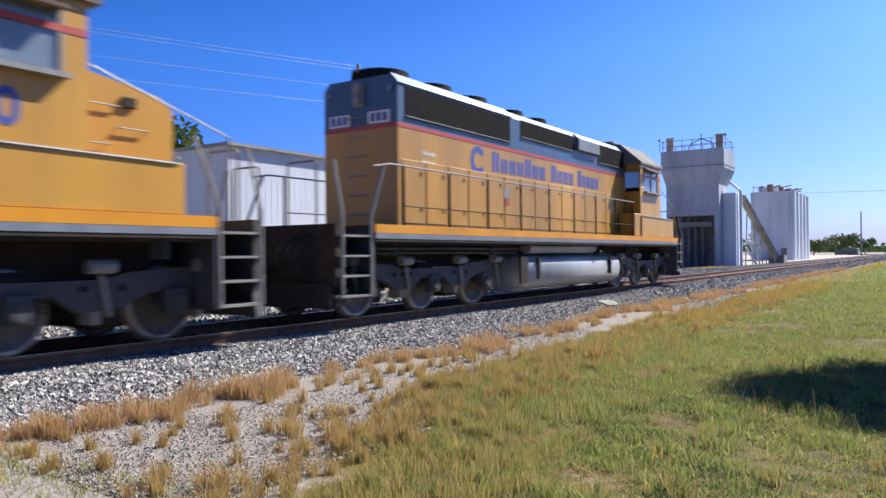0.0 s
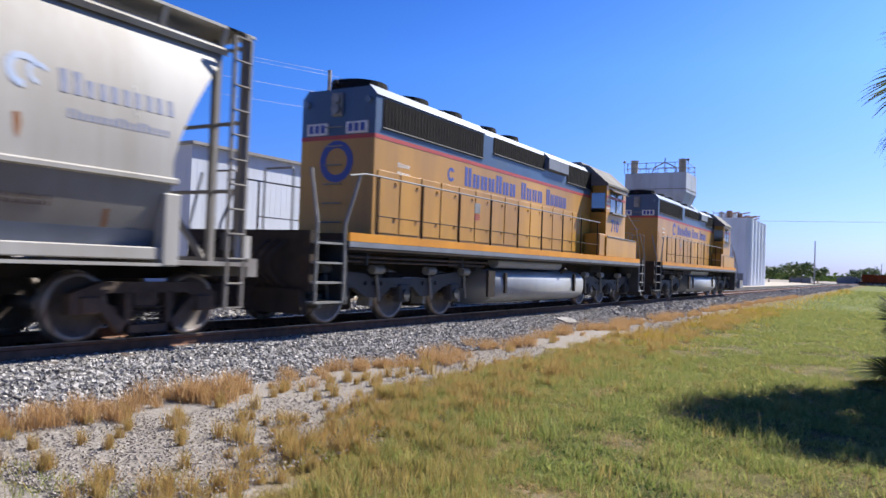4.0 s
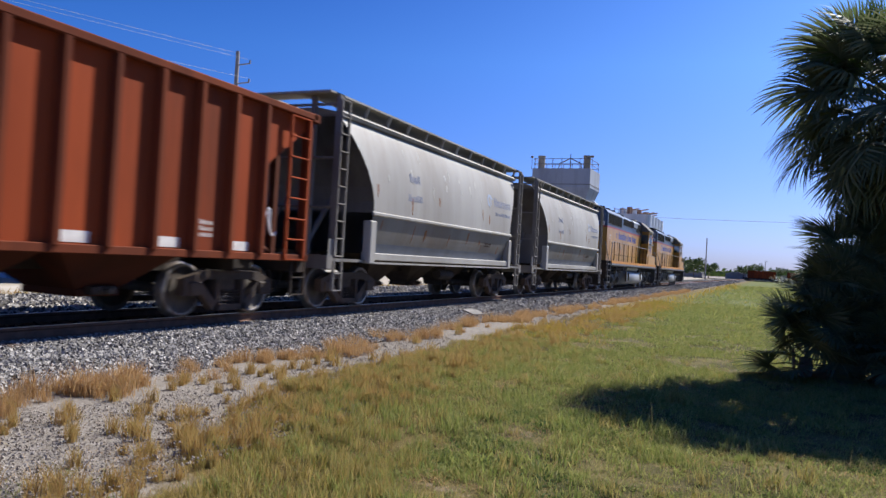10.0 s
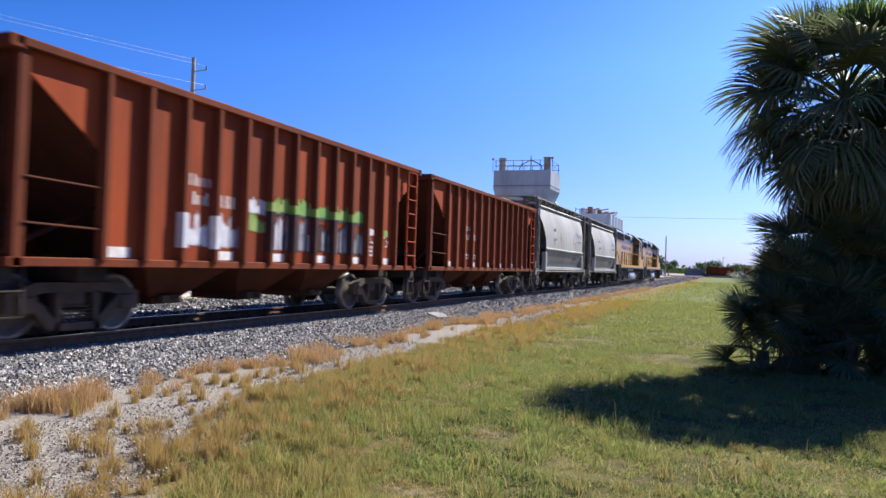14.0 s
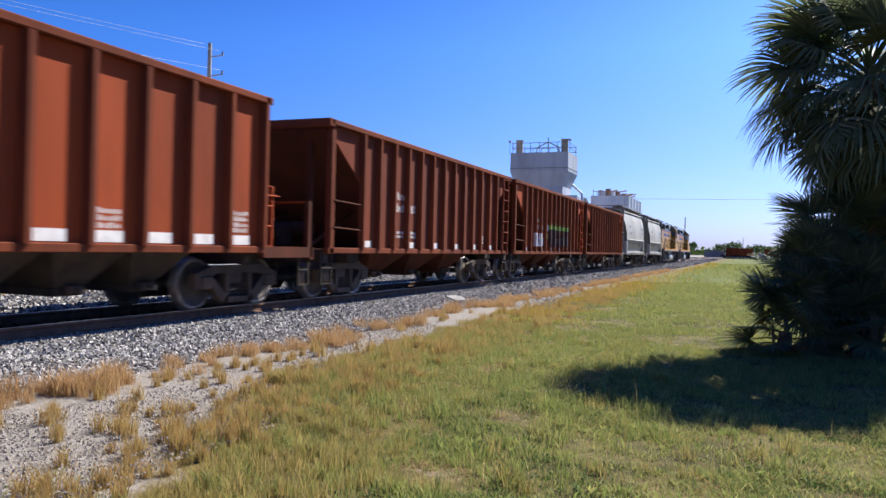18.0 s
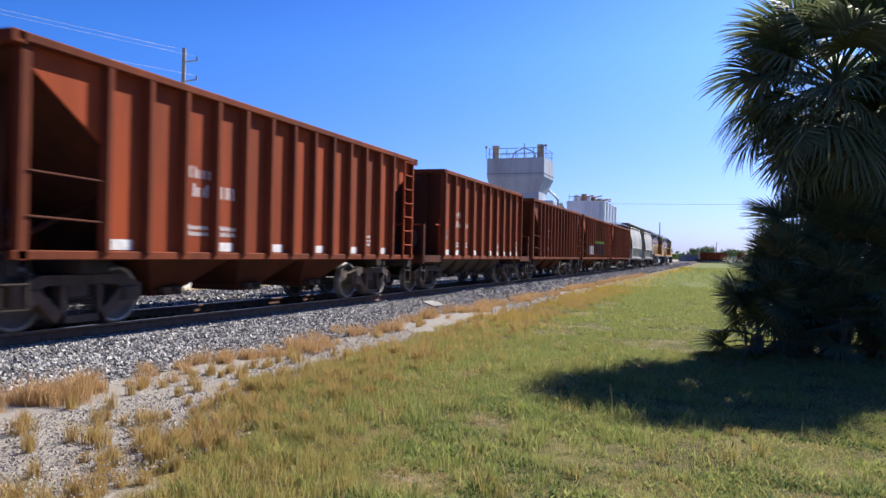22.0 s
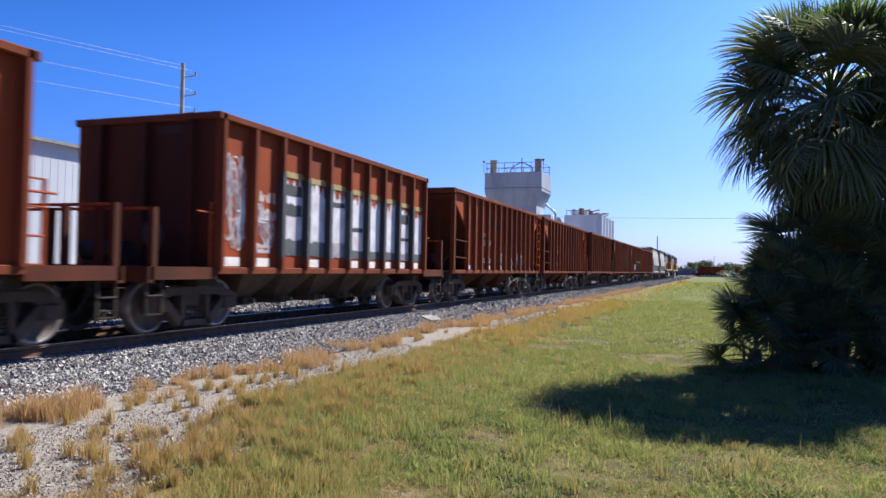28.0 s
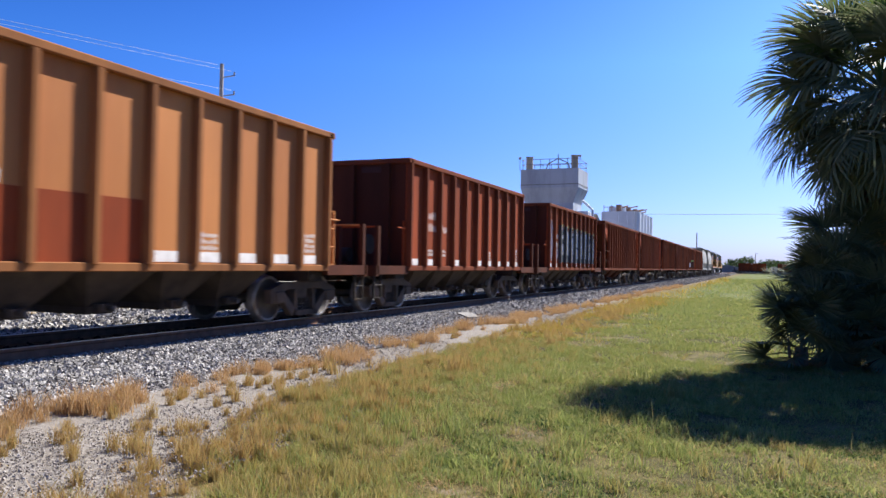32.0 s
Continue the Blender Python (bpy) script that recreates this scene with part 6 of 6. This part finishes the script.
        tube(b, (s * 1.545, 4.95, 2.30), (s * 1.545, 8.2, 2.27), 0.018, 6)
        part("box_grab_bar", b, M_steelpale, lo)
    # steps, pilots and end rails
    for e in (-1, 1):
        for s in (-1, 1):
            b = B()
            a, c = (0.75, 1.52) if s > 0 else (-1.52, -0.75)
            y0, y1 = sorted((e * 8.78, e * 9.62))
            for z in (0.42, 0.75, 1.08, 1.41):
                box(b, a, c, y0, y1, z, z + 0.035)
            st = part("steps", b, M_steelpale, lo)
            b = B()
            ym = e * 8.8
            box(b, a, c, ym - 0.03, ym + 0.03, 0.4, 1.5)
            box(b, a if s > 0 else c - 0.05, a + 0.05 if s > 0 else c, y0, y1, 0.4, 1.6)
            part("step_well", b, M_greyf, st)
            for yy in (e * 8.86, e * 9.58):
                b = B()
                tube(b, (s * 1.52, yy, 0.45), (s * 1.52, yy, 1.75), 0.025, 6)
                tube(b, (s * 1.52, yy, 1.75), (s * (1.30 if abs(yy) > 9 else 1.5), yy - e * (0.05 if abs(yy) > 9 else 0.4), 2.66), 0.025, 6)
                part("step_rail", b, M_steelpale, lo)
        b = B()
        y0, y1 = sorted((e * 9.5, e * 9.66))
        box(b, -1.45, 1.45, y0, y1, 0.62, 1.62)
        prism(b, [(-1.4, 0.25), (1.4, 0.25), (1.3, 0.65), (-1.3, 0.65)], min(e * 9.6, e * 9.75), max(e * 9.6, e * 9.75))
        part("pilot", b, M_under if e < 0 else M_greyf, lo)
        for x in (-1.0, 0.35):
            part("end_rail", sweep(B(), [(x, e * 9.62, 1.6), (x, e * 9.62, 2.62), (x + 0.04, e * 9.62, 2.66), (x + 0.61, e * 9.62, 2.66), (x + 0.65, e * 9.62, 2.62), (x + 0.65, e * 9.62, 1.6)], 0.02), M_steelpale, lo)
        coupler(lo, e * 9.66, e)
        for x in (-0.95, -0.7, 0.55, 0.75, 0.95):
            part("jumper_hose", sweep(B(), [(x, e * (9.66 + 0.45 * math.sin(k / 6 * math.pi)), 1.45 - k * 0.13) for k in range(7)], 0.028), M_under, lo)
        part("control_box", box(B(), -0.5, -0.2, min(e * 9.66, e * 9.78), max(e * 9.66, e * 9.78), 1.25, 1.55, 0.02), M_greyf, lo)
        loco_truck(lo, e * 6.45)
    for s in (-1, 1):
        b = B()
        tube(b, (s * 1.5, -8.75, 2.62), (s * 1.5, -8.3, 2.70), 0.018, 6)
        tube(b, (s * 1.5, -8.3, 2.70), (s * 1.5, 4.3, 2.70), 0.018, 6)
        part("handrail", b, M_steelpale, lo)
        b = B()
        tube(b, (s * 1.5, -7.9, 1.98), (s * 1.5, 4.2, 1.98), 0.012, 6)
        part("kick_rail", b, M_under, lo)
        for k in range(9):
            b = B()
            y = -7.9 + k * 1.5
            tube(b, (s * 1.5, y, 1.6), (s * 1.5, y, 2.70), 0.022, 6)
            part("stanchion", b, M_under, lo)
        b = B()
        tube(b, (s * 1.45, 7.1, 3.3), (s * 1.3, 9.2, 2.75), 0.015, 6)
        tube(b, (s * 1.3, 9.2, 1.6), (s * 1.3, 9.2, 2.75), 0.02, 6)
        part("nose_rail", b, M_steelpale, lo)
    # tank, air reservoirs
    b = B()
    pts = []
    for k in range(40):
        a = k * math.tau / 40
        c, q = math.cos(a), math.sin(a)
        pts.append((1.42 * math.copysign(abs(c) ** 0.55, c), 0.67 + 0.47 * math.copysign(abs(q) ** 0.62, q)))
    prism(b, pts, -2.95, 3.2)
    bmesh.ops.bevel(b, geom=[e for e in b.edges if abs(e.verts[0].co.y - e.verts[1].co.y) < 1e-4], offset=0.05, segments=1, affect="EDGES")
    tank = part("fuel_tank", b, M_silver, lo, smooth=True)
    for y in (-2.4, 2.3):
        part("tank_strap", box(B(), 1.40, 1.47, y - 0.05, y + 0.05, 0.5, 1.0), M_under, tank)
    part("gauge_box", box(B(), 1.38, 1.44, -3.3, -2.96, 0.42, 1.05), M_under, tank)
    part("filler_neck", tube(B(), (1.35, 1.4, 1.05), (1.5, 1.4, 1.18), 0.06, 10), M_under, tank)
    for s in (-1, 1):
        b = B()
        tube(b, (s * 1.24, -2.7, 1.26), (s * 1.24, 1.4, 1.26), 0.15, 16)
        part("air_reservoir", b, M_silver, lo, smooth=False)
    b = B()
    box(b, -0.9, 0.9, -4.0, 4.0, 1.0, 1.32)
    part("belly", b, M_under, lo)
    for s in (-1, 1):
        for z, x in ((1.22, 1.42), (1.14, 1.36)):
            part("train_line_pipe", sweep(B(), [(s * x, -8.6, z), (s * x, -3.4, z), (s * (x - 0.1), -3.2, z - 0.05)], 0.022), M_truck, lo)
        for y in (-8.1, -4.6, 4.6, 8.1):
            part("frame_gusset", box(B(), min(s * 1.1, s * 1.46), max(s * 1.1, s * 1.46), y - 0.02, y + 0.02, 1.08, 1.3), M_greyf, lo)
    return lo


def numerals(lo, text, y, z, size):
    for s in (1,):
        c = bpy.data.curves.new("cab_number", "FONT")
        c.body, c.size, c.extrude, c.align_x, c.align_y = text, size, 0.003, "CENTER", "CENTER"
        c.offset = 0.014
        o = new("cab_number", c)
        c.materials.append(M_bluel)
        o.parent = lo
        o.matrix_basis = Matrix.Translation((1.482, y, z)) @ Euler((radians(90), 0, radians(90))).to_matrix().to_4x4()


def place(car, y):
    movers.append((car, y))
    for o in car.children_recursive:
        if o.name.split(".")[0] == "wheelset":
            rolling.append((o, o.location.copy(), o.location.z))
    return car


loco_b = locomotive("yellow and blue diesel locomotive with grey fuel tank and red stripe", False)
loco_a = copy_thing(loco_b, pose(0, 0, 0))
for o in list(loco_a.children):
    if o.name.startswith("rear_emblem"):
        bpy.data.objects.remove(o)
    elif o.name.startswith("emblem"):
        o.matrix_basis = Matrix.Translation((0, 4.35, -3.2)) @ Matrix.Diagonal((1, 2, 2, 1))
tagged(loco_a, "leading yellow and blue diesel locomotive, weathered, with round emblem")
numerals(loco_b, "710", 5.9, 2.66, 0.55)
place(loco_a, 98.65)
place(loco_b, 77.78)
grey_a = covered_hopper("dusty light grey covered hopper car with rounded sides and roof walk")
grey_b = copy_thing(grey_a, pose(0, 0, 0))
place(grey_a, 60.66)
place(grey_b, 46.71)
long_cars = [open_hopper_long(M_rust, "rust red open hopper car with ribbed sides and sloped ends")]
for k in range(4):
    long_cars.append(copy_thing(long_cars[0], pose(0, 0, 0)) if k != 1 else open_hopper_long(M_maroon, "maroon brown open hopper car with ribbed sides and sloped ends"))
for car, y in zip(long_cars, (33.4, 20.11, 7.01, -19.29, -32.5)):
    place(car, y)
tagged(long_cars[1], "rust red open hopper car with green, white and mauve graffiti")
tagged(long_cars[4], "rust red open hopper car with faint white scribbles and grey patches")
short_cars = [open_hopper_short(M_rust, "rust red open hopper car with box body and end platforms")]
for k in range(2):
    short_cars.append(copy_thing(short_cars[0], pose(0, 0, 0)))
for car, y in zip(short_cars, (-6.04, -45.84, -59.0)):
    place(car, y)
tagged(short_cars[1], "rust red hopper car with large white and black graffiti letters")
orange_car = place(open_hopper_short(M_orange, "faded orange open hopper car with red repainted lower panels"), -72.1)


def spray(car, y0, y1, z0, z1, m, seed, lumps=4, name="graffiti", x=1.4905):
    """Flat paint with an uneven outline on the side sheet."""
    rng = random.Random(seed)
    b = B()
    n = 14
    top = [z1 - rng.random() * (z1 - z0) * 0.22 for k in range(n + 1)]
    bot = [z0 + rng.random() * (z1 - z0) * 0.12 for k in range(n + 1)]
    ys = [y0 + (y1 - y0) * k / n for k in range(n + 1)]
    prism(b, list(zip(ys, bot)) + list(zip(ys, top))[::-1], x, x + 0.004, "x")
    return part(name, b, m, car)


def scribble(car, y0, y1, z0, z1, m, seed, n=14, r=0.012, x=1.492):
    """A sprayed line in loops that wander over the sheet."""
    rng = random.Random(seed)
    cy, cz, ay, az = (y0 + y1) / 2, (z0 + z1) / 2, (y1 - y0) / 2, (z1 - z0) / 2
    p, q, w = rng.uniform(0, 6), rng.uniform(0, 6), rng.uniform(0.7, 1.3)
    pts = []
    for k in range(n * 4):
        u = k / (n * 4) * n * 0.55
        pts.append((x, cy + ay * (0.75 * math.sin(u * w + p) + 0.25 * math.sin(u * 2.7 + q)), cz + az * (0.7 * math.cos(u * 1.31 + q) + 0.3 * math.sin(u * 3.1 + p))))
    part("graffiti", sweep(B(), pts, r, 4), m, car)


def ribs_painted(car, y, z0, z1, m, name="painted_rib"):
    b = B()
    prism(b, [(1.4915, y - 0.088), (1.612, y - 0.058), (1.612, y + 0.058), (1.4915, y + 0.088)], z0, z1, "z")
    part(name, b, m, car)


# large letters on one short car
c = short_cars[1]
for k in range(2, 10):
    y = -4.66 + k * 0.932
    spray(c, y + 0.10, y + 0.84, 1.32, 2.98 - 0.02 * k, M_sprayw, 60 + k, x=1.4905)
    rng = random.Random(k)
    for zz, hh in {2: ((2.52, 0.26), (2.12, 0.28)), 4: ((2.45, 0.14),), 5: ((1.95, 0.12),), 8: ((2.3, 0.3), (1.85, 0.1))}.get(k, ()):
        spray(c, y + 0.14 + rng.random() * 0.1, y + 0.80, zz, zz + hh, M_sprayk, 80 + k * 3, x=1.495)
    spray(c, y + 0.1, y + 0.84, 1.32, 1.7 if k < 5 else 1.55, M_sprayd if k % 4 else M_sprayp, 300 + k, x=1.4975)
    spray(c, y + 0.1, y + 0.84, 2.92 - 0.02 * k, 3.06 - 0.02 * k, M_spraygold, 320 + k, x=1.4975)
    ribs_painted(c, y, 1.30, 2.98 - 0.02 * k, M_sprayk if k % 5 else M_sprayd)
for k in (0, 1):
    y = -4.66 + k * 0.932
    scribble(c, y + 0.15, y + 0.74, 1.4, 3.1 - k * 0.8, M_sprayw, 400 + k, 70 - 30 * k, 0.011)
# coloured band on the second long car
c = long_cars[1]


def drips(car, y0, y1, z0, z1, mats, seed, x=1.4915):
    """Upright strokes of several paints, uneven at top and foot."""
    rng = random.Random(seed)
    y, k = y0, 0
    while y < y1 - 0.03:
        w = min(rng.uniform(0.05, 0.13), y1 - y)
        spray(car, y, y + w, z0 + 0.05 * rng.random(), z1 - (z1 - z0) * 0.5 * rng.random(), rng.choice(mats), seed * 31 + k, x=x + 0.0012 * (k % 2))
        y += w * 0.96
        k += 1


for k in range(2, 12):
    y = -4.74 + k * 0.79
    pale, murky = (M_sprayw, M_sprayw, M_sprayp), (M_sprayp, M_sprayp, M_sprayp, M_patch, M_sprayd, M_sprayw)
    if k < 4:
        drips(c, y + 0.1, y + 0.7, 1.3, 1.95, pale, 700 + k)
        ribs_painted(c, y, 1.3, 1.85, M_sprayw)
    elif k == 4:
        drips(c, y + 0.1, y + 0.7, 1.62, 2.05, (M_sprayg, M_sprayg, M_spraygold), 700 + k)
        drips(c, y + 0.1, y + 0.7, 1.95, 2.3, pale, 740 + k, 1.4945)
    elif k < 10:
        drips(c, y + 0.1, y + 0.7, 1.3, 2.08, murky, 700 + k)
        spray(c, y + 0.1, y + 0.7, 2.0, 2.09, M_sprayk, 760 + k, x=1.4945)
        drips(c, y + 0.1, y + 0.7, 2.02, 2.42, (M_sprayg,), 780 + k, 1.496)
        ribs_painted(c, y, 1.3, 2.05, M_patch)
        ribs_painted(c, y, 2.05, 2.22, M_sprayg)
    else:
        spray(c, y + 0.14, y + 0.5, 1.8, 1.98, M_sprayw if k == 10 else M_sprayg, 700 + k)
        scribble(c, y + 0.15, y + 0.5, 1.55, 1.8, M_sprayw, 720 + k, 8, 0.012)
# small scribbles and grey patches
c = long_cars[4]
for k, y in enumerate((-0.7, 0.95, 1.75, 2.5)):
    scribble(c, y, y + 0.5, 1.3, 1.85 - 0.1 * (k % 2), M_sprayw, 150 + k, 24, 0.012)
label_patch(c, -2.26, -1.64, 2.68, 3.12, 1.4905, M_patch, "overpainted_patch")
label_patch(c, -1.47, -0.85, 2.66, 3.06, 1.4905, M_patch, "overpainted_patch")
c = long_cars[0]
scribble(c, 4.85, 5.25, 1.3, 1.9, M_sprayw, 170, 9, 0.02)
# red panels on the orange car
c = orange_car
for k in range(0, 5):
    y = -4.66 + k * 0.932
    label_patch(c, y + 0.09, y + 0.845, 1.1, 1.98, 1.4905, M_rust, "repainted_panel")
# white and black tag on the rear bay of short car beside the long ones
c = short_cars[0]
scribble(c, -4.5, -4.1, 1.4, 1.9, M_sprayp, 180, 22, 0.008)


def run(t):
    """How far the train has gone, slowing slightly."""
    u = (t - 16) / 16
    return 80.05 * u - 2.359 * (u * u - 1) + 0.36 * (u ** 3 - u)


def motions():
    for car, y in movers:
        walk(car, [(float(t), pose(TRACK_X, y + run(t), RAIL_Z)) for t in range(33)])
    for w, home, r in rolling:
        walk(w, [(k / 10, pose(*home, -math.degrees(run(k / 10) / r) % 360)) for k in range(321)])


# parked cars standing across the far end of the line
b = B()
box(b, -26, 30, 298.6, 301.4, 0.0, 0.25)
far_bed = tagged(part("far_track_bed", b, M_bed), "low ballast bed of a distant siding", "ballast", kind="structure")
for k, x in enumerate((-2.0, 11.4, 24.8)):
    p = copy_thing(short_cars[0], pose(x, 300, 0.25, 0, 0, 90))
    tagged(p, "rust red hopper car parked on a distant siding", group="parked hopper cars")


motions()
